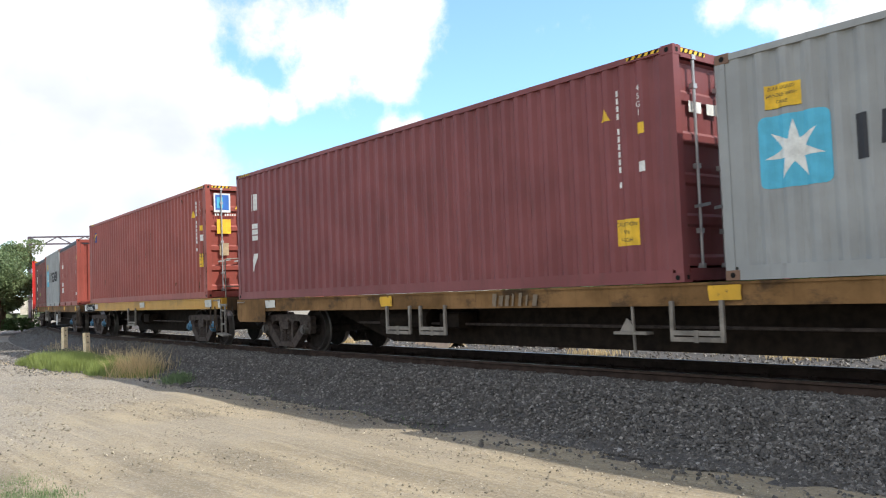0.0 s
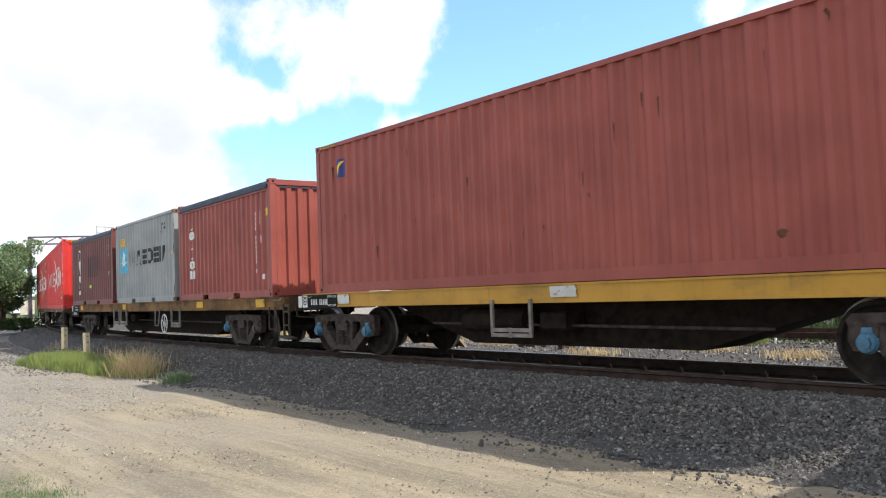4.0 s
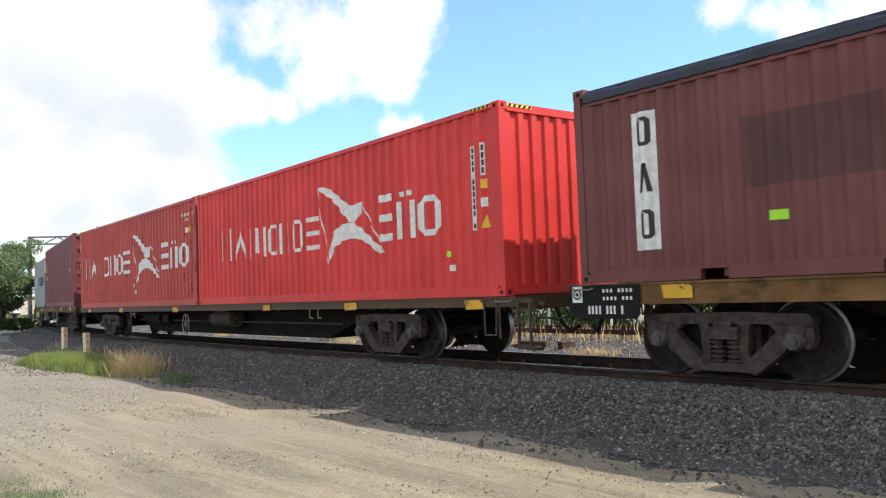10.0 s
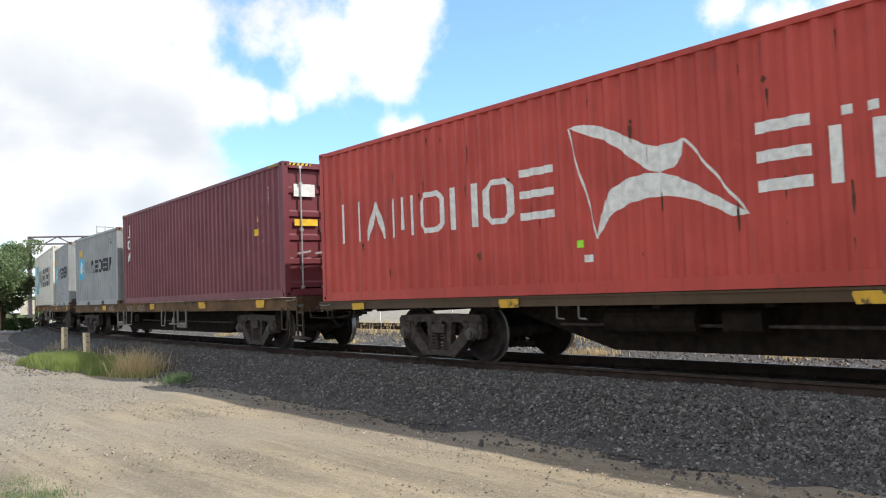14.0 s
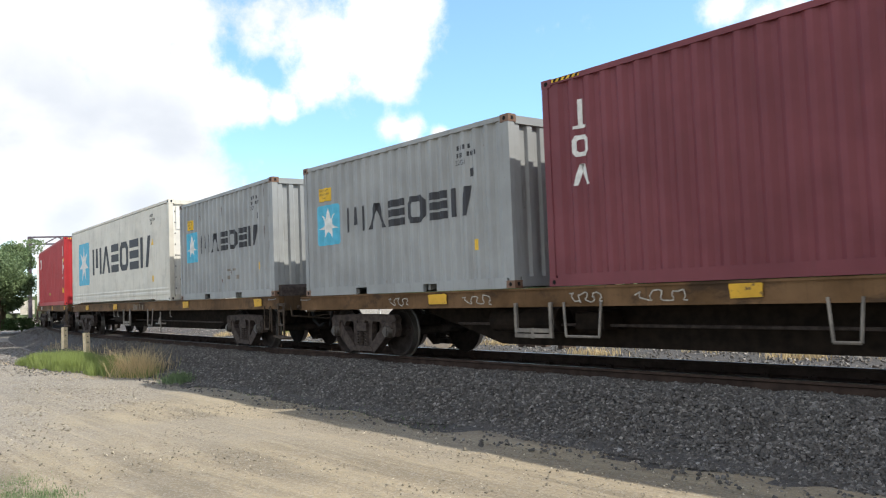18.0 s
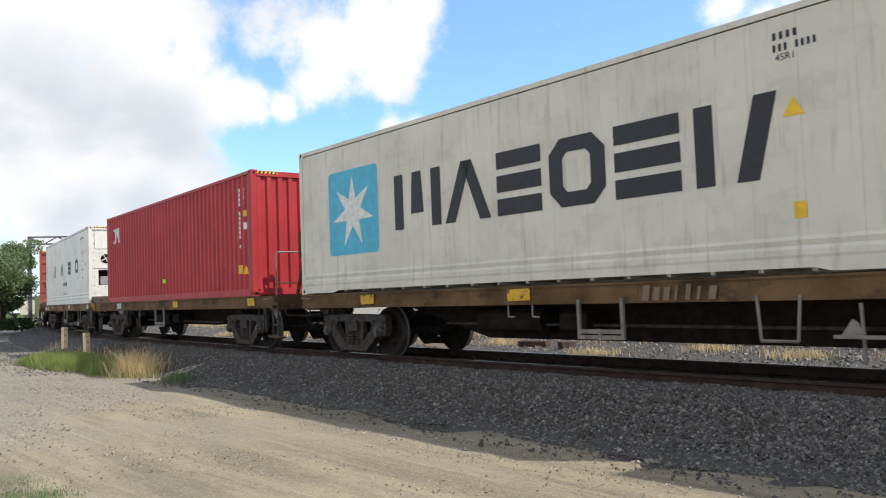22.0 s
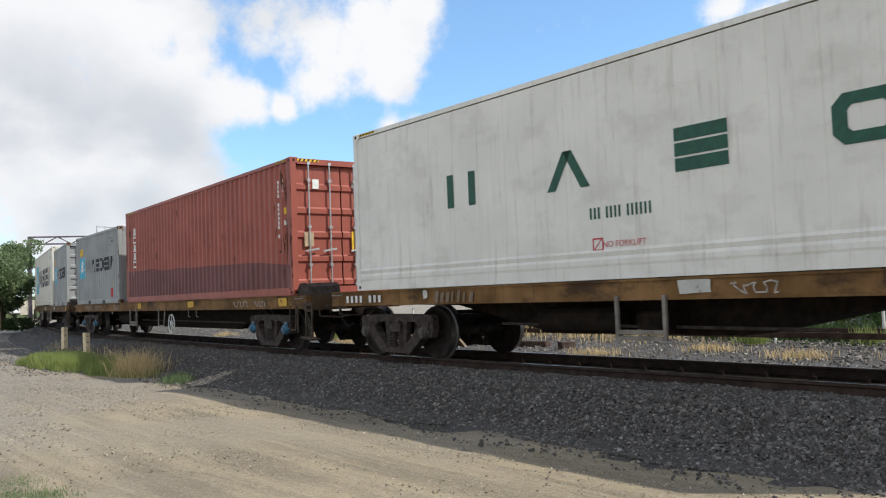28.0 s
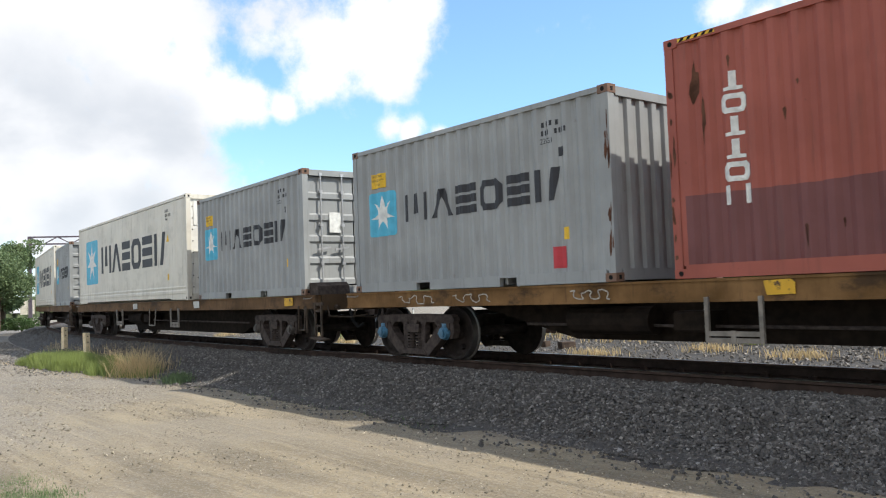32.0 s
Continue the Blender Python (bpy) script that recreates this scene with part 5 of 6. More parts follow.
def weed_spot(rng):
    return on_line(rng.normal(-17.4, .2), rng.normal(-2.95, .12), .8)


def corner_spot(rng):
    c = rng.integers(0, 5)
    x, y = (-9.15, -8.5, -8.95, -8.25, -9.3)[c] + rng.normal(0, .18), (1.95, 1.75, 1.55, 2.0, 1.85)[c] + rng.normal(0, .13)
    return (x, y, GROUND, .6)


def verge_spot(rng):
    u = rng.uniform(-19, -8)
    return on_line(u, -2.95 + .12 * rng.normal() - .2 * noise.noise((u, 0, 0)), .5)


def behind_dry(rng):
    c = rng.integers(0, 16)
    return on_line(-3.5 - 2.1 * c + rng.normal(0, .35), (2.6, 5.2, 4.9, 5.4, 4.2)[c % 5] + rng.normal(0, .2), .7)


def behind_green(rng):
    c = rng.integers(0, 5)
    return on_line((-7.5, -9.75, -19.0, -24.0, -30.0)[c] + rng.normal(0, .16), (7.4, 6.9, 5.2, 4.6, 5.5)[c] + rng.normal(0, .14), .8)


def field_dry(rng):
    u = -12 - 45 * rng.random()
    return on_line(u, 6.0 + 9 * rng.random(), .8)


def hedge_spot(rng):
    u = 6 - 30 * rng.random()
    return on_line(u, 10.2 + abs(rng.normal(0, .9)), .6 + .6 * noise.noise((u * .6, 0, 2)) ** 2 + .3)


def vegetation():
    blades("grass_fringe", 2600, fringe_spot, .08, .010, M["straw"], 21, "thin yellowing grass round the green patch", "grass", .7)
    blades("grass_patch", 26000, green_spot, .42, .010, M["grass"], 11, "patch of bright green grass beside the track", "grass")
    blades("dry_grass", 1100, straw_spot, .72, .009, M["straw"], 12, "tall dry straw-coloured grass tuft", "grass", 1.0)
    blades("grass_tuft", 900, straw_spot, .30, .010, M["grass"], 22, "green grass at the foot of the straw", "grass", .7)
    blades("dry_grass_fringe", 500, straw_back, .42, .007, M["straw"], 13, "thin dry grass stalks along the ballast", "grass", .5)
    blades("weed_tuft", 800, weed_spot, .26, .012, M["bush"], 14, "small dark green weed on the ballast edge", "weed", .7)
    blades("grass_corner", 3600, corner_spot, .05, .006, M["bush"], 15, "short sparse grass in the dirt", "grass", .8)
    blades("verge_weeds", 500, verge_spot, .07, .012, M["leaf"], 16, "sparse weeds at the toe of the ballast", "weed", .8)
    blades("dry_tussocks", 3600, behind_dry, .26, .016, M["straw"], 17, "tan dry grass tussocks among stones", "grass", .9)
    blades("green_tussocks", 900, behind_green, .45, .022, M["grass"], 18, "green weeds among stones", "weed", .5)
    blades("dry_field", 7000, field_dry, .5, .03, M["straw"], 19, "rough pale dry grass behind the railway", "grass", .5)
    blades("hedge_weeds", 6000, hedge_spot, .75, .05, M["leaf"], 20, "rank green weeds behind the second track", "weed", .5)


def tree(x, y, base, height, spread, seed, label, trunk=.16, leaves=5200, size=.16, droop=0.0, low=.35, leaf="leaf"):
    """Trunk with limbs; the crown is many small leaf sprays in clumps, with gaps."""
    rng = np.random.default_rng(seed)
    t = tagged(new("tree"), label, "tree", "trees by the line")
    t.matrix_basis = pose(x, y, base)
    bm = bmesh.new()
    fork = height * .32
    cyl(bm, (0, 0, -.1), (.1, .05, fork), trunk, 9, trunk * .7)
    tips = []
    for i in range(9):
        a = i * .70 + rng.uniform(-.3, .3)
        r = spread * rng.uniform(.35, .75)
        z = height * rng.uniform(.5, .86)
        mid = Vector((math.cos(a) * r * .45, math.sin(a) * r * .45, fork + (z - fork) * .55))
        end = Vector((math.cos(a) * r, math.sin(a) * r, z))
        cyl(bm, (.1, .05, fork - .1), mid, trunk * .45, 6, trunk * .28)
        cyl(bm, mid, end, trunk * .28, 6, trunk * .08)
        tips += [end, mid * .4 + end * .6]
    part("trunk", bm, M["bark"], t)
    clumps = []
    for e in tips:
        for k in range(4):
            clumps.append((e + Vector(rng.normal(0, 1, 3)) * spread * .16, spread * rng.uniform(.20, .36)))
    for k in range(30):
        a = rng.uniform(0, 6.283)
        clumps.append((Vector((math.cos(a) * spread * rng.uniform(.2, .95), math.sin(a) * spread * rng.uniform(.2, .95), height * rng.uniform(.24, .93))), spread * rng.uniform(.16, .30)))
    V, F = [], []
    for i in range(leaves):
        c, r = clumps[rng.integers(0, len(clumps))]
        d = rng.normal(0, 1, 3)
        d = d / np.linalg.norm(d) * r * rng.random() ** .4
        p = np.array(c) + d
        p[2] = min(max(p[2] - droop * rng.random() * r * 2, low), height)
        u = rng.normal(0, 1, 3)
        u[2] -= droop * 2
        u /= np.linalg.norm(u)
        v = np.cross(u, rng.normal(0, 1, 3))
        v /= np.linalg.norm(v)
        k = size * rng.uniform(.6, 1.3)
        n = len(V)
        V += [tuple(p - v * k * .2), tuple(p + u * k * .5 - v * k * .34), tuple(p + u * k), tuple(p + u * k * .5 + v * k * .34)]
        F.append((n, n + 1, n + 2, n + 3))
    o = raw("crown", V, F, M[leaf])
    o.parent = t
    return t


def signal_gantry():
    g = tagged(new("signal_gantry"), "dark steel lattice gantry spanning the railway", "gantry")
    h = heading(-75.0)
    g.matrix_basis = pose(-73.1, 16.8, GROUND, 0, 0, math.degrees(h) + 90)
    span, top, deep = 12.5, 7.5, .64
    for x in (0, span):
        bm = bmesh.new()
        box(bm, x - .13, x + .13, -.13, .13, 0, top)
        part("post", bm, M["gantry"], g)
    for z in (top - .06, top - deep):
        bm = bmesh.new()
        box(bm, 0, span, -.06, .06, z - .06, z + .06)
        part("chord", bm, M["gantry"], g)
    n = 12
    for i in range(n):
        a, b = span * i / n, span * (i + 1) / n
        z0, z1 = (top - deep, top - .06) if i % 2 else (top - .06, top - deep)
        bm = bmesh.new()
        cyl(bm, (a, 0, z0), (b, 0, z1), .045, 6)
        part("lattice_bar", bm, M["gantry"], g)


def marker_post(u, o, h, w, lean):
    p = line(u, o)
    t = tagged(new("marker_post"), "short weathered cream timber post on the ballast edge", "post", "posts by the grass")
    t.matrix_basis = pose(p.x, p.y, bed(o) - .12, 0, lean, 18)
    bm = bmesh.new()
    k = w / 2
    prism_x(bm, [(-k, 0), (k, 0), (k, h), (k - .012, h + .012), (-k + .012, h + .012), (-k, h)], -k, k)
    part("shaft", bm, M["post"], t)
    for z in (h - .12, h - .30):
        bm = bmesh.new()
        box(bm, k + .001, k + .004, -.02, .02, z, z + .035)
        part("bolt_hole", bm, M["timber"], t)


def second_track():
    for off in (6.6, 8.1):
        verts, faces = [], []
        us = np.arange(-60, 16, 2.0)
        pr = [(-.03, -.02), (.03, -.02), (.03, .10), (-.03, .10)]
        for u in us:
            for y, z in pr:
                verts.append(line(u, off + y, z - .06))
        for i in range(len(us) - 1):
            for j in range(4):
                a, b = i * 4 + j, i * 4 + (j + 1) % 4
                faces.append((a, b, b + 4, a + 4))
        tagged(raw("rail_second", verts, faces, M["rail"]), "rusty rail of the track behind", "rail", kind="structure")
    for u in np.arange(-34, 2, 2.6):
        p = line(u, 9.3)
        t = tagged(new("fence_post"), "thin white fence post behind the tracks", "fence post", "fence posts")
        t.matrix_basis = pose(p.x, p.y, -.75)
        bm = bmesh.new()
        cyl(bm, (0, 0, 0), (0, 0, 1.25), .035, 8)
        part("shaft", bm, M["lwhite"], t)
        bm = bmesh.new()
        cyl(bm, (0, 0, 1.25), (0, 0, 1.29), .045, 8)
        part("cap", bm, M["galv"], t)


def timber_baulk(u, o, turn, size):
    p = line(u, o)
    bm = bmesh.new()
    box(bm, -size[0] / 2, size[0] / 2, -size[1] / 2, size[1] / 2, -.02, size[2], .015)
    ob = new("timber_baulk", mesh_of("timber_baulk", bm, M["timber"]))
    ob.matrix_basis = pose(p.x, p.y, bed(o), 0, 0, turn)
    tagged(ob, "discarded dark timber lying on stones", "timber", "discarded timbers")


def trough_cover():
    """An upturned concrete trough, like a little ridge roof."""
    a = line(-17.9, 4.55)
    t = tagged(new("trough_cover"), "pale concrete ridge-shaped cover lying beside the rails", "cover")
    t.matrix_basis = pose(a.x, a.y, bed(4.55) - .02, 0, 0, -17)
    for s in (-1, 1):
        bm = bmesh.new()
        prism_x(bm, [(s * .30, 0), (s * .24, 0), (0, .27), (0, .33)], -1.25, 1.25)
        part("slab", bm, M["tan"], t)


def litter_rag():
    """A crumpled white rag by the far rail."""
    p = line(-22.0, 2.6)
    bm = bmesh.new()
    rng = random.Random(8)
    g = [[bm.verts.new(((i - 3) * .09, (j - 2) * .08, .04 + .07 * rng.random() * (1 if 0 < i < 6 and 0 < j < 4 else -.5))) for j in range(5)] for i in range(7)]
    for i in range(6):
        for j in range(4):
            bm.faces.new((g[i][j], g[i + 1][j], g[i + 1][j + 1], g[i][j + 1]))
    ob = new("litter_rag", mesh_of("litter_rag", bm, M["lwhite"]))
    ob.matrix_basis = pose(p.x, p.y, bed(2.6) + .02, 0, 0, 20)
    tagged(ob, "crumpled white rag lying on stones by the rail", "litter")


def shed():
    g = tagged(new("shed"), "tall grey sheet-iron shed beyond the trees", "shed")
    g.matrix_basis = pose(-13.9, 31.0, GROUND - .1, 0, 0, 20)
    L, H = 24.0, 6.5
    for z0, z1, y in ((0, 3.95, .0), (3.90, H, -.03)):
        bm = bmesh.new()
        n = int(L / .11)
        lo, hi = [], []
        for i in range(n + 1):
            x = L * i / n
            d = y + (.022 if i % 2 else 0)
            lo.append(bm.verts.new((x, d, z0)))
            hi.append(bm.verts.new((x, d, z1)))
        for i in range(n):
            bm.faces.new((lo[i], lo[i + 1], hi[i + 1], hi[i]))
        part("wall_sheet", bm, M["shed"], g)
    bm = bmesh.new()
    box(bm, 0, L, .06, .2, 0, H - .02)
    box(bm, 0, .14, .2, 12, 0, H - .02)
    part("wall", bm, M["shed"], g)
    bm = bmesh.new()
    prism_x(bm, [(-.1, H), (-.1, H + .1), (6, H + .9), (12, H + .1), (12, H)], -.15, L)
    part("roof", bm, M["shed"], g)


def parked_car():
    c = tagged(new("parked_car"), "white car parked far off beside a tree", "car")
    c.matrix_basis = pose(-166.3, 35.5, -.04, 0, 0, -8)
    bm = bmesh.new()
    prism_y(bm, [(-2.2, .28), (2.2, .28), (2.25, .62), (2.1, .80), (1.0, .92), (-2.1, .95), (-2.25, .6)], -.88, .88)
    part("body", bm, M["carpaint"], c)
    bm = bmesh.new()
    prism_y(bm, [(1.0, .92), (.35, 1.42), (-1.3, 1.46), (-1.95, .95)], -.76, .76)
    part("cabin", bm, M["carpaint"], c)
    bm = bmesh.new()
    prism(bm, [(1.02, -.68, .95), (1.02, .68, .95), (.40, .62, 1.40), (.40, -.62, 1.40)], [(1.04, -.68, .95), (1.04, .68, .95), (.42, .62, 1.40), (.42, -.62, 1.40)])
    part("windscreen", bm, M["glass"], c)
    for s in (-1, 1):
        bm = bmesh.new()
        prism_y(bm, [(.85, .97), (.30, 1.36), (-1.2, 1.39), (-1.75, .98)], *sorted((s * .765, s * .775)))
        part("side_window", bm, M["glass"], c)
        bm = bmesh.new()
        box(bm, 2.2, 2.26, *sorted((s * .5, s * .82)), .58, .74, .02)
        part("headlight", bm, M["galv"], c)
        for x in (-1.35, 1.35):
            bm = bmesh.new()
            cyl(bm, (x, s * .72, .32), (x, s * .90, .32), .32, 16)
            wl = part("tyre", bm, M["black"], c)
            bm = bmesh.new()
            cyl(bm, (x, s * .90, .32), (x, s * .91, .32), .19, 12)
            part("rim", bm, M["galv"], wl)


def far_things():
    w = tagged(new("boundary_wall"), "low pale boundary wall in the distance", "wall")
    w.matrix_basis = pose(-124.8, 27.4, .2, 0, 0, 78)
    for i in range(2):
        bm = bmesh.new()
        box(bm, i * .9, i * .9 + .87, -.06, .06, 0, 1.85 + .15 * (i % 2))
        part("panel", bm, M["board"], w)
    b = tagged(new("roof_sign_frame"), "thin pale steel frame rising far behind the train", "frame")
    b.matrix_basis = pose(-114.6, 35.7, GROUND, 0, 0, 110)
    for x in (-1.3, 0, 1.3):
        bm = bmesh.new()
        cyl(bm, (x, 0, 0), (x, 0, 12.3), .07, 6)
        part("post", bm, M["galv"], b)
    for z in (10.6, 11.4, 12.2):
        bm = bmesh.new()
        cyl(bm, (-1.35, 0, z), (1.35, 0, z), .06, 6)
        part("rail", bm, M["galv"], b)
    # low rise of scrub that closes the view down the line
    verts, faces = [], []
    n = 90
    for i in range(n + 1):
        a = radians(-30 + 160 * i / n)
        r = 190 + 25 * math.sin(i * .9)
        h = 3.4 + 1.6 * noise.fractal((i * .21, 0, 0), 1.0, 2.0, 4)
        x, y = -math.sin(a) * r, math.cos(a) * r
        verts += [(x, y, GROUND - 1), (x * 1.02, y * 1.02, max(.8, h))]
    faces = [(2 * i, 2 * i + 2, 2 * i + 3, 2 * i + 1) for i in range(n)]
    tagged(raw("backdrop", verts, faces, M["scrub"]), "dim line of distant scrub on the horizon", "scrub", kind="structure")


def gravel_apron():
    """Grey gravel that spreads from the toe of the ballast over the dirt."""
    us = np.arange(-110, -21.9, .5)
    offs = np.arange(-7.0, -2.6, .2)

    def height(u, o, p):
        edge = -4.7 + .5 * noise.noise((u * .35, 0, 1)) + .5 * noise.noise((u * 1.3, o, 4)) + max(0, (u + 27) * .35)
        return GROUND + .035 + .02 * noise.noise((p.x * 2, p.y * 2, 1)) - .12 * max(0, min(1, (edge - o) * 1.5 + .5))
    tagged(grid_strip("gravel_apron", us, offs, height, M["apron"]), "pale grey gravel beside the railway", "gravel", kind="structure")


def apron_spot(rng):
    u, o = rng.uniform(-46, -22), -2.9 - abs(rng.normal(0, 1.0))
    p = line(u, o)
    return (p.x, p.y, GROUND + .04)


ground()
stones("ballast", 60000, near_slope, 0.0195, M["stone"], 1, "loose grey crushed stone of the ballast shoulder", "ballast")
stones("far_ballast", 15000, far_bank, 0.028, M["stone_far"], 2, "pale brown broken stone behind the railway", "ballast")
stones("gravel", 17000, track_pebbles, 0.0078, M["pebble"], 3, "scattered pebbles on the dirt track", "gravel")
stones("loose_stones", 1700, dirt_stones, 0.014, M["pebble"], 6, "loose pale stones lying on the dirt track", "stones")
gravel_apron()
stones("apron_gravel", 4000, apron_spot, 0.024, M["stone_far"], 5, "pale grey gravel beside the line", "gravel")
rails()
second_track()
vegetation()
signal_gantry()
marker_post(-31.5, -2.25, .86, .15, 1)
marker_post(-27.0, -2.45, .84, .15, -2)
trough_cover()
litter_rag()
for u, o, a, sz in ((-14.6, 5.0, 12, (.8, .24, .14)), (-13.4, 4.9, 70, (.35, .24, .16))):
    timber_baulk(u, o, a, sz)
shed()
parked_car()
far_things()
tree(-61.2, 12.35, -.1, 5.75, 2.1, 31, "bushy green tree beside the railway", .2, 52000, .15, low=.7, leaf="bush")
tree(-59.0, 11.6, -.1, 5.2, 2.2, 33, "bushy green tree beside the railway", .2, 12000, .15, leaf="bush")
tree(-60.5, 13.3, GROUND, 1.0, 1.5, 38, "low scrubby bush beside the railway", .05, 3000, .13)
tree(-58.9, 10.2, GROUND, 1.9, 1.5, 37, "low scrubby bush beside the railway", .06, 4500, .13)
for i, u in enumerate((1.0, -2.0, -5.5, -8.5, -12.0, -15.5, -19.0, -23.0)):
    p = line(u, 12.0 + (i % 3) * .8)
    tree(p.x, p.y, GROUND - .1, 1.7 + .3 * (i % 3), 1.7, 40 + i, "rank green shrub behind the tracks", .05, 3500, .14)
tree(-10.6, 22.6, GROUND, 5.6, 2.0, 34, "drooping green tree before a shed", .16, 30000, .15, .6)
tree(-14.4, 22.8, GROUND, 6.6, 2.1, 35, "dense dark green tree behind the tracks", .16, 30000, .15, .4)
tree(-17.6, 23.5, GROUND, 5.6, 2.2, 36, "dense dark green tree behind the tracks", .16, 26000, .15, .4)

# ------------------------------------------------------------------ the train
ROW6 = ("triple", "wedge", "rows", "frame", "rows", "pair")


def white_name(c, L):
    star_panel(c, L, -4.98, -3.31, .72, 2.32, True)
    name_row(c, L, ((-2.80, -1.52), (-1.42, -.33), (-.18, .74), (.90, 1.90), (2.05, 3.05), (3.25, 4.30)), 1.05, 2.0, .25, "lblack", ROW6, True)
    decal(c, L, "number_rows", bars_across(4.27, 4.58, 2.54, .09, 4) + bars_across(4.27, 4.78, 2.41, .09, 8, (3,)), "lblack", True)
    side_words(c, "45R1", .11, "lblack", 4.42, 2.34)
    decal(c, L, "warning_sign", triangle(4.35, 4.60, 1.69, 1.90), "yellow", True)
    decal(c, L, "tag", [rect(4.42, 4.56, .59, .77)], "yellow", True)


def consist():
    brown = "rusty brown flat wagon with bogies"
    a, dk = 6.9, 1.131
    w, m = wagon(-18.1, 1.35, (-16.0, -0.9), dk, "deck_orange", a, cap=0, belly=.23, label=brown + " and faded yellow panels",
                 marks=((-16.42, .46, "lwhite", .17), (-12.0, .38, "yellow", .18), (-5.25, .43, "yellow", .18)), steps=((-11.95, .72), (-10.98, .70), (-5.98, .73)), levers=(-6.6,))
    bm = bmesh.new()
    prism_y(bm, [(-18.06 - m, dk - .01), (-16.66 - m, dk - .01), (-16.66 - m, dk - .52), (-17.95 - m, dk - .52), (-18.06 - m, dk - .44)], -1.2135, -1.2065)
    part("end_plate", bm, M["deck_orange"], w, "deep rusty plate at the wagon end")
    ghost_strokes(w, -9.2 - m, -8.2 - m, dk - .25, dk - .06)
    c, L, H = container(-11.86, m, a, dk, 40, True, "maroon", "doors", label="maroon corrugated high container with double doors")
    for z0, z1, k in ((2.0, 2.37, "bars"), (1.32, 1.70, "rows"), (.63, 1.02, "slant")):
        decal(c, L, "name_stroke", glyph(k, -5.42, -5.14, z0, z1, .11), "lwhite")
    codes(c, L, 0, 5.16, 5.50, 2.52, 1.23, "45G1")
    decal(c, L, "warning_sign", triangle(4.90, 5.08, 2.14, 2.30), "yellow")
    decal(c, L, "tag", [rect(5.49, 5.61, 1.89, 2.03)], "yellow")
    decal(c, L, "stamp", [rect(5.48, 5.60, 1.41, 1.54)], "lwhite")
    caution(c, L, 5.27, .665)
    stripes(c, L, H)
    end_notice(c, L, .0, -.88, -.62, 2.10, 2.24, "lwhite", "white painted strokes")
    end_notice(c, L, .0, -.50, -.26, 2.10, 2.24, "lwhite")
    end_triangle(c, L, -.30, -.10, 2.40, 2.60, "yellow")
    c, L, H = container(-2.18, m, a, dk, 20, False, "grey", label="light grey corrugated short container with blue star panel")
    grey_box(c, L)

    a, dk = 4.7, 1.197
    w, m = wagon(-32.8, -18.95, (-31.46, -20.70), dk, "deck_yellow", a, stand=True, cap=1, label="yellow flat wagon with hand brake stand and blue bearing caps",
                 marks=((-19.86, .47, "lwhite", .19), (-25.55, .5, "lwhite", .16), (-31.2, .42, "lwhite", .18), (-19.12, .16, "lwhite", .22)), steps=((-27.0, .86),))
    x = -32.05 - m
    bm = bmesh.new()
    box(bm, x - .70, x + .62, -1.213, -1.207, dk - .30, dk - .03)
    pl = part("data_plate", bm, M["black"], w, "black plate with white lettering")
    words(pl, "LOAD 57.00", .062, "lwhite", pose(x + .44, -1.2155, dk - .075, 90, 0, 0))
    words(pl, "TARE 19.00", .062, "lwhite", pose(x + .44, -1.2155, dk - .245, 90, 0, 0))
    bm = bmesh.new()
    for q in bars_across(x - .36, x + .30, dk - .235, .125, 10, (4,)):
        quad(bm, *[(px, -1.2155, pz) for px, pz in q])
    part("number_bars", bm, M["lwhite"], pl)
    bm = bmesh.new()
    box(bm, x - .86, x - .72, -1.2165, -1.2105, dk - .28, dk - .05)
    part("end_marker", bm, M["lwhite"], pl)
    ring_marker(pl, x - .595, dk - .16)
    c, L, H = container(-25.95, m, a, dk, 40, True, "rust_red", "doors", label="rust red corrugated high container with yellow stickers")
    codes(c, L, 0, 5.33, 5.62, 2.54, 1.22, "45G1")
    decal(c, L, "warning_sign", triangle(4.99, 5.19, 2.13, 2.31), "yellow")
    decal(c, L, "tag", [rect(5.60, 5.72, 1.75, 1.88)], "yellow")
    decal(c, L, "stamp", [rect(5.62, 5.74, 1.48, 1.64)], "lwhite")
    caution(c, L, 5.66, .98)
    stripes(c, L, H)
    decal(c, L, "emblem_panel", [rect(-5.40, -5.10, 2.20, 2.55)], "navy", label="small navy sticker with yellow curve")
    ob = decal(c, L, "emblem_curve", [[(-5.36, 2.26), (-5.30, 2.26), (-5.26, 2.38), (-5.20, 2.46), (-5.12, 2.51), (-5.22, 2.50), (-5.30, 2.44), (-5.34, 2.36)]], "yellow")
    for v in ob.data.vertices:
        v.co.y -= .003
    end_notice(c, L, .012, -.99, -.55, 2.19, 2.68, "lwhite", "white panel with blue shape")
    end_notice(c, L, .014, -.95, -.59, 2.25, 2.64, "door_blue", name="emblem_panel")
    end_triangle(c, L, -.42, -.18, 2.28, 2.51, "yellow")
    end_notice(c, L, .012, -.92, -.55, 1.64, 2.01, "yellow", "yellow notice on the door")
    end_notice(c, L, .012, -.86, -.62, 1.08, 1.40, "tan")
    for i in range(5):
        door_rows(c, L, .38, .56, 1.22 + i * .13, .05, 5, (2,))
        door_rows(c, L, .66, .92, 1.22 + i * .13, .05, 6, (3,))
    end_notice(c, L, .012, .34, .44, 2.20, 2.34, "lwhite", name="round_label")
    door_rows(c, L, .26, .96, 2.42, .09, 11, (4, 9))
    door_rows(c, L, .60, .86, 2.28, .08, 4)
    door_rows(c, L, -.98, -.20, 2.10, .06, 12, (3, 9))
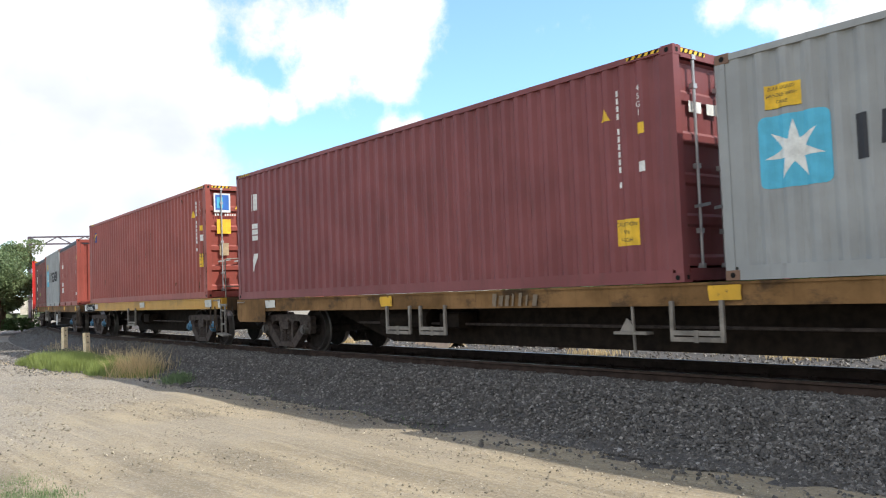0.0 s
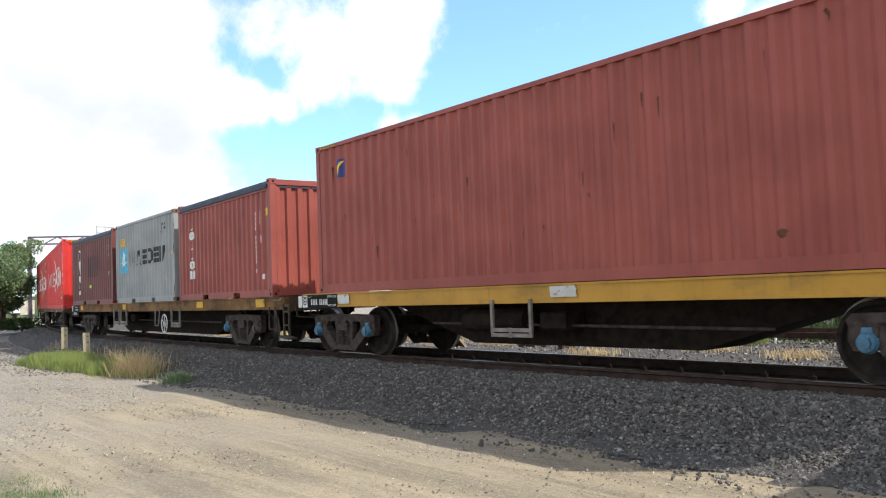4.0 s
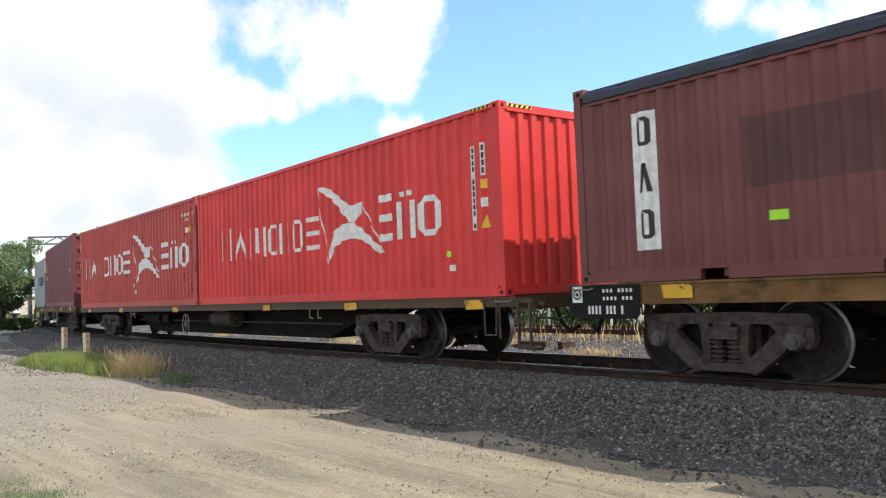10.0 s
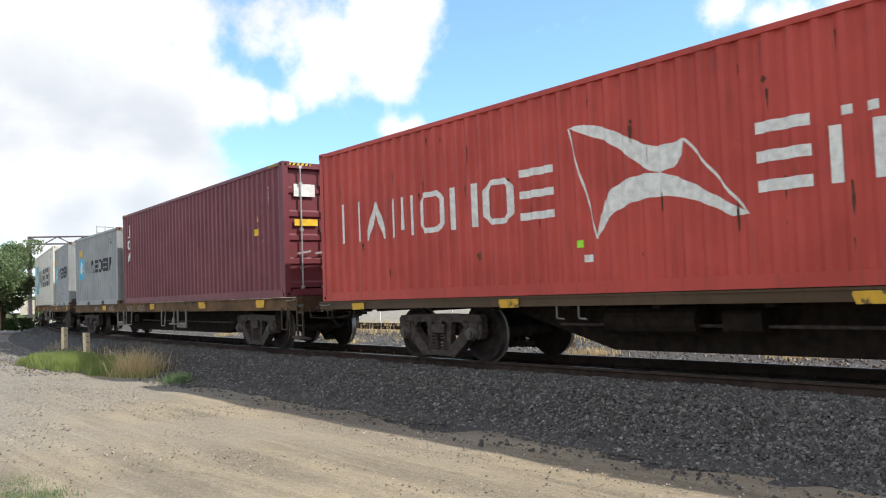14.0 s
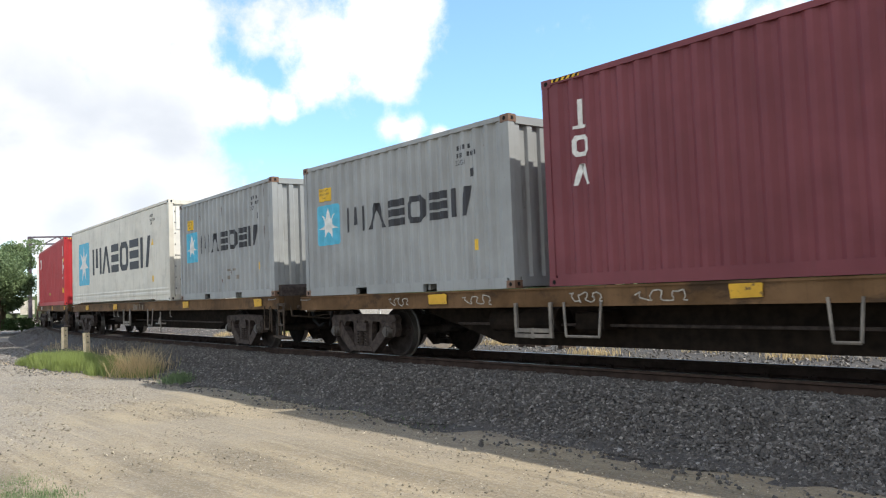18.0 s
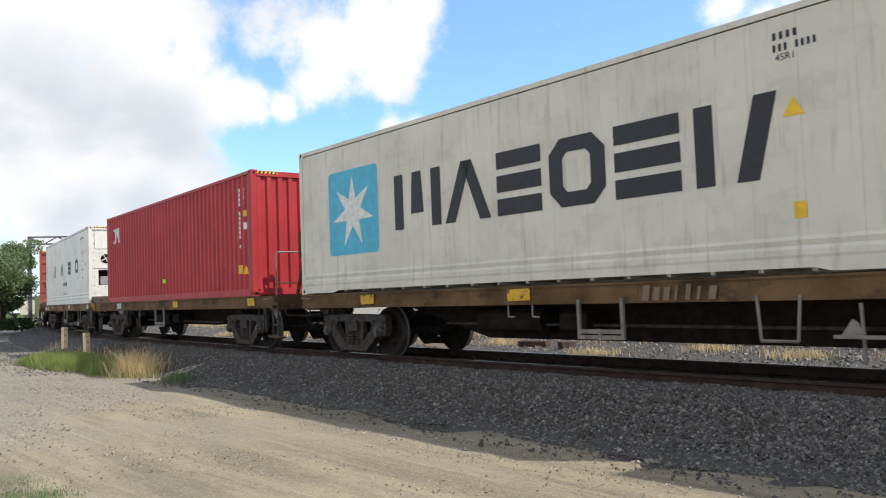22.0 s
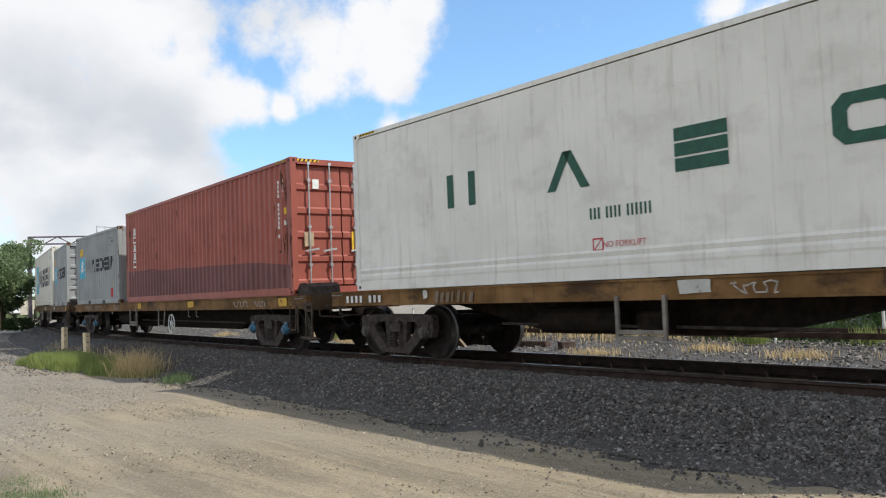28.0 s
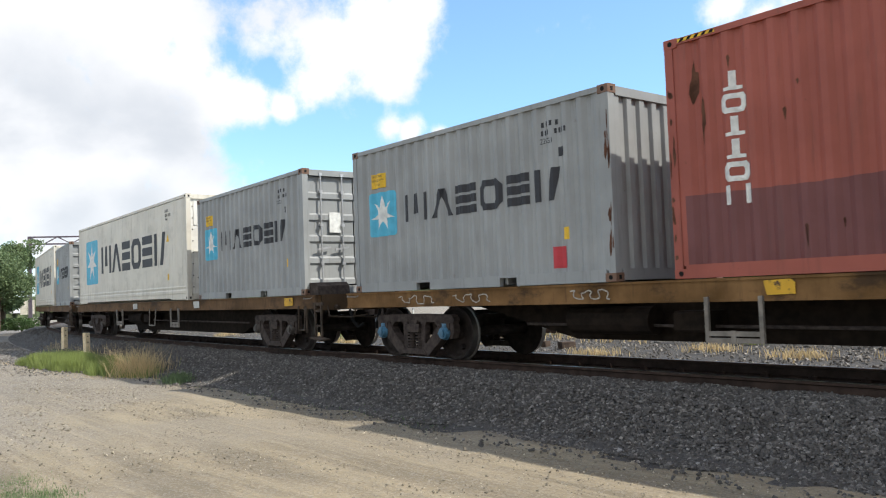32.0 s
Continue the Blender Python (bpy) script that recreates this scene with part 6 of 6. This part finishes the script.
    end_notice(c, L, .016, -.91, -.75, 2.30, 2.58, "blue", name="emblem_wave")
    drips(c, L, H, 34, 15)
    post_rust(c, L, H, 1, 12, 9)
    scars(c, L, ((5.85, 1.1, .05, .7), (5.5, 2.5, .04, .2), (3.6, .42, .10, .10), (5.2, .45, .09, .12)), 8)
    bm = bmesh.new()
    x = L / 2 - .028
    bm.faces.new([bm.verts.new(p) for p in ((x, -.20, 1.36), (x, -.28, 1.14), (x, -.12, 1.36))])
    part("door_mark", bm, M["lwhite"], c)

    a, dk = 6.9, 1.16
    w, m = wagon(-53.2, -33.4, (-50.96, -36.0), dk, "deck_orange", a, cap=(0, 2), wheel=-41.36, belly=.20, label=brown + " and white spoked hand wheel",
                 marks=((-38.46, .5, "yellow", .17), (-34.62, .48, "yellow", .18), (-45.53, .42, "yellow", .17), (-51.46, .44, "yellow", .17)), steps=((-46.72, .70), (-45.88, .70), (-42.22, .42), (-40.68, .75)))
    bm = bmesh.new()
    prism_y(bm, [(-53.15 - m, dk - .02), (-52.0 - m, dk - .02), (-52.0 - m, dk - .40), (-52.06 - m, dk - .46), (-53.0 - m, dk - .46), (-53.15 - m, dk - .38)], -1.213, -1.207)
    pl = part("data_plate", bm, M["black"], w, "black plate with white marks")
    bm = bmesh.new()
    for q in bars_across(-52.85 - m, -52.25 - m, dk - .40, .12, 10, (4, 8)) + bars_across(-52.60 - m, -52.1 - m, dk - .12, .05, 8, (3,)) + bars_across(-52.60 - m, -52.1 - m, dk - .22, .05, 8, (4,)):
        quad(bm, *[(px, -1.2155, pz) for px, pz in q])
    tagged(part("number_bars", bm, M["lwhite"], pl), kind="stuff")
    ring_marker(pl, -53.02 - m, dk - .14, .9)
    c, L, H = container(-36.95, m, a, dk, 20, False, "rust_red", roof="tarp", label="red open top container under a dark tarpaulin")
    tarp(c, L, H)
    for i, k in enumerate(("slab", "frame", "slab", "slab", "frame", "bars")):
        decal(c, L, "name_stroke", glyph(k, -2.18, -1.86, 2.08 - (i + .85) * .26, 2.08 - i * .26, .075), "lwhite")
    codes(c, L, 0, 2.08, 2.40, 1.94, .55, "22U1")
    decal(c, L, "stamp", [rect(2.36, 2.48, 1.22, 1.39)], "lwhite")
    decal(c, L, "tag", [rect(2.75, 2.86, 1.79, 1.96)], "yellow")
    decal(c, L, "label", [rect(2.50, 2.59, .40, .51)], "lwhite")
    bm = bmesh.new()
    for i in range(11):
        if i != 4:
            box(bm, L / 2 - .022, L / 2 - .0185, .68, .72, 1.95 - i * .115 - .075, 1.95 - i * .115)
    part("number_column", bm, M["lwhite"], c)
    c, L, H = container(-43.39, m, a, dk, 20, False, "grey", "doors", label="light grey corrugated short container with blue star panel")
    grey_box(c, L)
    post_rust(c, L, H, 1, 7, 12)
    end_notice(c, L, .012, -.98, -.42, 1.95, 2.30, "blue", "light blue panel on the door")
    decal(c, L, "sticker", [rect(2.62, 2.71, 1.34, 1.43)], "yellow")
    c, L, H = container(-49.91, m, a, dk, 20, False, "brown", roof="tarp", label="brown open top container with dark patch")
    tarp(c, L, H)
    decal(c, L, "name_panel", [rect(-2.12, -1.76, .39, 2.12)], "lwhite", label="tall white panel with three dark shapes")
    for i, k in enumerate(("frame", "wedge", "frame")):
        for p in glyph(k, -2.04, -1.84, 2.05 - i * .58 - .36, 2.05 - i * .58, .06):
            ob = decal(c, L, "name_stroke", [p], "lblack")
            for v in ob.data.vertices:
                v.co.y -= .003
    patch(c, L, -.60, .92, 1.0, (1.78, 1.79, 1.78, 1.80), "dark_brown", "darker rectangle where a sign was painted out")
    decal(c, L, "sticker", [rect(-.33, -.12, .61, .72)], "lime", label="lime green sticker")
    codes(c, L, 0, 2.12, 2.42, 2.27, .97, "2201")
    decal(c, L, "stamp", [rect(2.40, 2.52, .98, 1.13)], "lwhite")
    decal(c, L, "warning_sign", triangle(2.40, 2.52, 1.66, 1.80), "yellow")

    a, dk = 8.9, 1.03
    w, m = wagon(-79.0, -54.05, (-75.43, -57.72), dk, "deck_dark", a, cap=0, wheel=-67.5, belly=.23, sill=.15, hooks=(-60.4, -60.05, -72.65, -72.25), label="long dark flat wagon with yellow panels",
                 marks=((-73.58, .42, "yellow", .13), (-68.35, .48, "yellow", .14), (-55.03, .45, "yellow", .15), (-58.72, .45, "yellow", .14), (-62.4, .36, "yellow", .13), (-77.6, .4, "yellow", .13)))
    bm = bmesh.new()
    cyl(bm, (-66.29 - m, -.80, .66), (-65.0 - m, -.80, .66), .22, 18)
    part("brake_cylinder", bm, M["bogie"], w)
    c, L, H = container(-60.36, m, a, dk, 40, True, "scarlet", label="bright red corrugated high container with white emblem")
    row = ((-4.55, -3.98, "bars"), (-3.73, -3.08, "wedge"), (-2.88, -2.05, "triple"), (-1.88, -1.42, "frame"), (-1.32, -.86, "bars"), (-.72, -.22, "frame"), (-.11, .46, "rows"))
    for x0, x1, k in row:
        decal(c, L, "name_stroke", glyph(k, x0, x1, 1.05, 1.72 + (.12 if x0 < -4 else 0), .095), "lwhite", label="white painted strokes of a trade name")
    for x0, x1, k, z1 in ((2.68, 3.14, "rows", 1.86), (3.30, 3.82, "bars", 1.68), (3.94, 4.55, "frame", 1.70)):
        decal(c, L, "name_stroke", glyph(k, x0, x1, 1.03, z1, .13), "lwhite", label="white painted strokes of a trade name")
    decal(c, L, "name_stroke", [rect(3.40, 3.50, 1.76, 1.85), rect(3.63, 3.73, 1.76, 1.85)], "lwhite")
    emblem(c, L, 1.48, .95)
    decal(c, L, "number_strip", [rect(5.365, 5.435, 1.02, 2.32)], "lwhite", label="narrow white strip with small dark bars")
    decal(c, L, "code_strip", [rect(5.615, 5.685, 1.84, 2.34)], "lwhite")
    ob = decal(c, L, "number_column", bars_down(5.382, 2.30, 1.04, 13, .034, (4, 11)) + bars_down(5.632, 2.32, 1.86, 4, .034, ()), "lblack")
    for v in ob.data.vertices:
        v.co.y -= .003
    decal(c, L, "tag", [rect(5.60, 5.72, 1.64, 1.78)], "yellow")
    decal(c, L, "stamp", [rect(5.60, 5.72, 1.36, 1.50)], "lwhite")
    decal(c, L, "warning_sign", triangle(5.59, 5.77, 1.04, 1.24), "yellow")
    decal(c, L, "sticker", [rect(4.68, 4.80, .65, .74)], "lime", label="lime green sticker")
    decal(c, L, "label", [rect(4.76, 4.87, .42, .52)], "lwhite")
    stripes(c, L, H)
    c, L, H = container(-72.71, m, a, dk, 40, True, "red_old", label="worn red corrugated container with rust stains")
    xs = np.linspace(-5.42, .20, 8)
    for i, k in enumerate(("bars", "wedge", "triple", "frame", "bars", "frame", "rows")):
        decal(c, L, "name_stroke", glyph(k, xs[i] + .06, xs[i + 1] - .10, 1.08, 1.76 + (.06 if i in (0, 6) else 0), .11), "lwhite", label="worn white painted strokes")
    for x0, x1, k, z1 in ((3.16, 3.78, "rows", 1.84), (3.98, 4.56, "bars", 1.66), (4.76, 5.42, "frame", 1.72)):
        decal(c, L, "name_stroke", glyph(k, x0, x1, 1.06, z1, .13), "lwhite")
    decal(c, L, "name_stroke", [rect(4.12, 4.24, 1.74, 1.84), rect(4.38, 4.50, 1.74, 1.84)], "lwhite")
    emblem(c, L, 1.556, 1.03)
    drips(c, L, H, 60, 5)
    post_rust(c, L, H, 1, 10, 6)
    scars(c, L, ((4.9, 1.75, .06, .16), (3.3, 2.3, .05, .10), (1.9, 1.1, .03, .3), (-1.5, .62, .08, .14), (2.9, .8, .02, .35), (4.2, .9, .03, .4), (5.3, 1.5, .05, .5)), 7)
    decal(c, L, "number_rows", bars_across(4.85, 5.77, 2.44, .09, 11, (4, 9)), "lwhite")
    decal(c, L, "number_rows", bars_across(5.20, 5.50, 2.30, .08, 4), "lwhite")
    decal(c, L, "tag", [rect(5.52, 5.64, 2.0, 2.12)], "yellow")
    decal(c, L, "stamp", [rect(5.28, 5.40, 1.98, 2.12)], "lwhite")
    decal(c, L, "sticker", [rect(.48, .62, .62, .72)], "lime")
    decal(c, L, "label", [rect(.62, .76, .42, .52)], "lwhite")

    a, dk = 6.9, 1.142
    w, m = wagon(-99.5, -79.75, (-97.44, -82.2), dk, "deck", a, cap=0, label=brown + " and white scrawled paint",
                 marks=((-94.98, .48, "yellow", .17), (-89.47, .42, "yellow", .17), (-85.26, .5, "yellow", .17), (-81.6, .46, "yellow", .17)), steps=((-93.15, .74), (-92.21, .66), (-88.55, .36), (-87.1, .72)), levers=(-87.58,),
                 scrawls=((-96.05, .6), (-94.0, .7), (-91.8, .6), (-90.6, .8)))
    c, L, H = container(-86.35, m, a, dk, 40, True, "wine", "doors", label="dark wine corrugated high container")
    for z0, z1, k in ((2.12, 2.52, "slab"), (1.74, 2.03, "frame"), (1.35, 1.64, "wedge")):
        decal(c, L, "name_stroke", glyph(k, -5.58, -5.30, z0, z1, .075), "lwhite")
    codes(c, L, 0, 4.95, 5.30, 2.46, 1.22, "45G1")
    decal(c, L, "warning_sign", triangle(4.60, 4.77, 1.72, 1.88), "yellow")
    decal(c, L, "notice", [rect(4.51, 4.77, 1.41, 1.56)], "yellow")
    stripes(c, L, H)
    end_notice(c, L, .012, -.95, -.45, 2.15, 2.42, "lwhite", "white painted strokes")
    end_notice(c, L, .012, -.95, -.40, 1.52, 1.66, "yellow")
    c, L, H = container(-96.17, m, a, dk, 20, False, "grey", label="light grey corrugated short container with blue star panel")
    grey_box(c, L)

    a, dk = 6.9, 1.175
    w, m = wagon(-119.72, -100.3, (-118.0, -102.55), dk, "deck", a, cap=0, belly=.35, hump=True, label=brown,
                 marks=((-117.3, .46, "yellow", .18), (-113.35, .48, "yellow", .18), (-106.2, .46, "yellow", .18), (-101.4, .44, "yellow", .18)), steps=((-112.2, .78), (-109.6, .5)), levers=(-108.5,), hooks=(-113.6, -113.1, -107.6))
    ghost_strokes(w, -111.15 - m, -110.05 - m, dk - .25, dk - .06)
    c, L, H = container(-103.48, m, a, dk, 20, False, "grey", label="scuffed light grey corrugated short container")
    grey_box(c, L)
    drips(c, L, H, 14, 9)
    decal(c, L, "scuffs", bars_across(.3, 1.0, .45, .10, 5, (2,)) + bars_across(.3, .9, .65, .06, 4), "bare", label="rubbed grey marks")
    c, L, H = container(-113.53, m, a, dk, 40, True, "offwhite", "cooler", "flat", label="off-white insulated container with blue star panel")
    white_name(c, L)
    end_notice(c, L, .04, -.30, .0, 2.38, 2.66, "blue", "light blue sticker")

    a, dk = 4.7, 1.194
    w, m = wagon(-135.3, -120.9, (-133.42, -122.78), dk, "deck", a, belly=.47, stand=True, cap=0, label=brown + " and hand brake stand",
                 marks=((-132.77, .5, "lwhite", .18), (-127.22, .42, "yellow", .18), (-122.08, .42, "yellow", .18)), steps=((-128.9, .80),), hooks=(-130.6,))
    c, L, H = container(-127.98, m, a, dk, 40, True, "crimson", label="crimson corrugated high container with lime sticker")
    for x0, x1, k in ((-5.45, -5.12, "frame"), (-5.10, -4.80, "wedge"), (-4.76, -4.66, "slab")):
        decal(c, L, "name_stroke", glyph(k, x0, x1, 1.98, 2.46, .085), "lwhite")
    decal(c, L, "sticker", [rect(-.27, -.06, .49, .60)], "lime", label="lime green sticker")
    codes(c, L, 0, 5.34, 5.62, 2.55, 1.12, "45G1")
    decal(c, L, "tag", [rect(5.60, 5.72, 1.86, 2.0)], "yellow")
    decal(c, L, "stamp", [rect(5.60, 5.72, 1.56, 1.72)], "lwhite")
    decal(c, L, "notice", [rect(5.20, 5.42, .53, .74)], "yellow")
    decal(c, L, "warning_sign", triangle(5.54, 5.76, .52, .72), "yellow")
    stripes(c, L, H)
    end_notice(c, L, .026, .02, .18, .95, 1.22, "yellow")

    a, dk = 4.7, 1.207
    w, m = wagon(-149.95, -136.5, (-148.03, -138.4), dk, "deck_orange", a, cap=0, belly=.46, hump=True, label=brown,
                 marks=((-141.78, .45, "lwhite", .17), (-137.3, .4, "lwhite", .17), (-146.95, .12, "lwhite", .14)), steps=((-142.94, .78), (-139.4, .6)), scrawls=((-141.0, .6),))
    ghost_strokes(w, -146.7 - m, -145.7 - m, dk - .25, dk - .06)
    bm = bmesh.new()
    for q in bars_across(-149.4 - m, -148.2 - m, dk - .22, .14, 8, (4,)):
        quad(bm, *[(px, -1.2125, pz) for px, pz in q])
    tagged(part("number_bars", bm, M["lwhite"], w), "row of small white bars", kind="stuff")
    c, L, H = container(-142.87, m, a, dk, 40, True, "white", "cooler", "flat", label="white insulated container with green capitals")
    for x0, x1, k in ((-3.40, -2.72, "bars"), (-1.20, -.42, "wedge"), (.92, 1.64, "rows"), (2.83, 3.55, "frame")):
        decal(c, L, "name_stroke", glyph(k, x0, x1, 1.25, 1.78, .16), "lgreen", True, "dark green painted strokes")
    decal(c, L, "small_name", bars_across(-.46, .56, .80, .17, 15, (3, 8)), "lgreen", True)
    side_words(c, "NO FORKLIFT", .112, "lred", .10, .455)
    decal(c, L, "symbol", [rect(-.42, -.24, .38, .40), rect(-.42, -.24, .53, .55), rect(-.42, -.40, .40, .53), rect(-.26, -.24, .40, .53), [(-.40, .40), (-.38, .40), (-.26, .53), (-.28, .53)]], "lred", True)
    decal(c, L, "number_rows", bars_across(4.1, 4.9, 2.50, .09, 11, (4,)), "lblack", True)
    side_words(c, "45R1", .11, "lblack", 4.25, 2.36)
    for i in range(4):
        decal(c, L, "notice", bars_across(4.45, 4.80, 1.95 - i * .33, .07, 5), "lred", True)
    decal(c, L, "warning_sign", triangle(5.10, 5.32, 1.45, 1.66), "yellow", True)
    decal(c, L, "tag", [rect(5.12, 5.28, 1.9, 2.06)], "yellow", True)
    stripes(c, L, H)
    end_triangle(c, L, -.12, .14, .32, .56, "yellow")
    end_notice(c, L, .046, .34, .60, .32, .56, "yellow")

    a, dk = 6.9, 1.173
    w, m = wagon(-170.8, -150.75, (-168.9, -152.82), dk, "deck_orange", a, cap=1, wheel=-159.06, belly=.37, hump=True, label=brown + " and blue bearing caps",
                 marks=((-151.84, .43, "yellow", .18), (-157.5, .46, "yellow", .17), (-162.15, .36, "yellow", .17)), steps=((-163.06, .73), (-160.2, .56)), hooks=(-157.75, -157.15), scrawls=((-168.6, 1.0), (-167.2, .9), (-164.8, .7), (-154.1, .9), (-153.0, .6)))
    c, L, H = container(-157.36, m, a, dk, 40, True, "orange", "doors", label="faded oxide red container, darker along the base")
    for i, k in enumerate(("slab", "frame", "slab", "slab", "frame", "bars")):
        decal(c, L, "name_stroke", glyph(k, -5.38, -5.06, 2.34 - (i + .85) * .26, 2.34 - i * .26, .075), "lwhite")
    drips(c, L, H, 55, 8)
    post_rust(c, L, H, 1, 16, 3)
    post_rust(c, L, H, -1, 12, 4)
    scars(c, L, ((-5.72, 2.30, .07, .50), (-5.60, 1.9, .04, .4), (5.62, 2.45, .05, .35), (5.82, 2.2, .05, .7), (5.84, 1.2, .06, .8), (-1.1, 2.42, .03, .25), (-.95, 2.1, .02, .35), (1.6, 2.5, .03, .2), (-3.0, 1.35, .02, .3), (.8, 1.3, .03, .22), (5.45, .95, .07, .07)), 2)
    patch(c, L, -5.9, 5.95, .165, (.98, .97, .96, .98, .90, .88, .90, .86, .84, .85, .82, .80, .79, .76, .70, .64), "dark_oxide", "darker repainted band along the base")
    codes(c, L, 0, 5.37, 5.64, 2.49, 1.23, "45G1")
    decal(c, L, "tag", [rect(5.66, 5.77, 1.73, 1.87)], "yellow")
    decal(c, L, "stamp", [rect(5.66, 5.77, 1.50, 1.60)], "lwhite")
    stripes(c, L, H)
    end_notice(c, L, .012, .22, .52, .95, 1.35, "yellow", "yellow notice on the door")
    end_notice(c, L, .012, -.92, -.70, 1.02, 1.32, "tan")
    end_notice(c, L, .012, -.70, -.55, 2.25, 2.45, "lwhite", name="round_label")
    door_rows(c, L, .24, .96, 2.30, .10, 11, (4, 9))
    door_rows(c, L, .62, .88, 2.15, .08, 4)
    for i in range(5):
        door_rows(c, L, .36, .58, 1.48 + i * .13, .05, 5, (2,))
        door_rows(c, L, .66, .90, 1.48 + i * .13, .05, 5, (3,))
    c, L, H = container(-167.37, m, a, dk, 20, False, "grey", label="light grey corrugated short container with red tag")
    grey_box(c, L)
    post_rust(c, L, H, 1, 12, 13)
    decal(c, L, "sticker", [rect(1.94, 2.16, .22, .52)], "lred", label="red sticker")

    a, dk = 6.9, 1.17
    w, m = wagon(-191.8, -171.8, (-189.2, -174.0), dk, "deck", a, cap=0, hump=True, label=brown, marks=((-173.0, .4, "yellow", .18), (-178.5, .45, "lwhite", .18), (-184.0, .45, "lwhite", .18)), steps=((-180.5, .7), (-182.5, .6), (-186, .7)))
    c, L, H = container(-175.22, m, a, dk, 20, False, "grey", "doors", label="light grey corrugated short container with doors shut")
    grey_box(c, L)
    end_notice(c, L, .012, .62, .95, 1.52, 1.86, "blue", "light blue sticker on the door")
    end_notice(c, L, .012, -.60, -.28, 1.28, 1.70, "lwhite")
    end_notice(c, L, .012, .40, .80, .78, 1.12, "tarp", name="dark_plate")
    c, L, H = container(-185.2, m, a, dk, 40, True, "offwhite", "cooler", "flat", label="off-white insulated container with blue star panel")
    white_name(c, L)
    w, m = wagon(-212.4, -192.6, (-210.0, -194.8), dk, "deck", a, cap=0, label=brown)
    c, L, H = container(-196.0, m, a, dk, 20, False, "grey", "doors", label="light grey corrugated short container")
    grey_box(c, L)
    c, L, H = container(-205.9, m, a, dk, 40, True, "offwhite", "cooler", "flat", label="plain off-white insulated long container")
    white_name(c, L)


def drips(c, L, H, n, seed):
    """Rust that has run down from scars in the paint."""
    rng = random.Random(seed)
    polys = []
    for i in range(n):
        x, z = rng.uniform(-L / 2 + .4, L / 2 - .3), rng.uniform(.4, H - .2)
        if rng.random() < .4:
            x = L / 2 - .25 - abs(rng.gauss(0, .35))
        w, l = rng.uniform(.006, .026), rng.uniform(.05, .30)
        polys.append([(x - w, z), (x + w * .4, z + w), (x + w, z - w), (x + w * .5, z - l * .6), (x + w * .2, z - l), (x - w * .2, z - l * .8)])
    ob = decal(c, L, "rust_streaks", polys, "streak", label="dark rust scars and runs")
    tagged(ob, kind="stuff")


def post_rust(c, L, H, k, n, seed, mat="streak"):
    """Ragged rust along a corner post and the edge of the panel beside it."""
    rng = random.Random(seed)
    bm = bmesh.new()
    for i in range(n):
        x, z = k * (L / 2 - rng.uniform(.02, .09)), rng.uniform(.25, H - .35)
        w, l = rng.uniform(.008, .030), rng.uniform(.06, .34)
        ring = []
        for j in range(9):
            q = 2 * math.pi * j / 9
            ring.append((max(-L / 2 + .008, min(L / 2 - .008, x + w * rng.uniform(.5, 1.2) * math.sin(q))), -1.2185, z + l * .5 * rng.uniform(.7, 1.2) * math.cos(q)))
        bm.faces.new([bm.verts.new(p) for p in ring])
    tagged(part("post_rust", bm, M[mat], c, "ragged rust along the corner post"), kind="stuff")


def scars(c, L, spots, seed):
    """Larger scraped and rusted places, each x, z, half-width, length."""
    rng = random.Random(seed)
    for x, z, w, l in spots:
        pts = []
        for j in range(12):
            q = 2 * math.pi * j / 12
            pts.append((x + w * rng.uniform(.45, 1.15) * math.sin(q), z + l * .5 * rng.uniform(.6, 1.15) * math.cos(q)))
        decal(c, L, "rust_scar", [pts], "streak", label="dark rusted scar in the paint")


def caution(c, L, x, z):
    decal(c, L, "caution_notice", [rect(x - .17, x + .17, z - .17, z + .17)], "yellow", label="yellow height warning notice")
    for i, t in enumerate(("CAUTION", "9'6", "HIGH")):
        side_words(c, t, .075, "lblack", x, z + .10 - i * .10, -1.2115)


consist()


def motions():
    times = [i * 1.0 for i in range(33)]
    for item in KEYED:
        if item[0] == "ride":
            _, ob, mid, arm, local = item
            walk(ob, [(t, riding(mid + ahead(t), arm) @ local) for t in times[:-1] + [31.9]] + [(32.0, riding(mid + ahead(31.966), arm) @ local)])
        else:
            _, ob, e = item
            rows, t = [], 0.0
            while t < 32.0:
                rows.append((t, pose(e, 0, .445, 0, math.degrees(ahead(t) / .445))))
                t = round(t + 4 / 30, 6)
            rows.append((32.0, pose(e, 0, .445, 0, math.degrees(ahead(32.0) / .445))))
            walk(ob, rows)


motions()
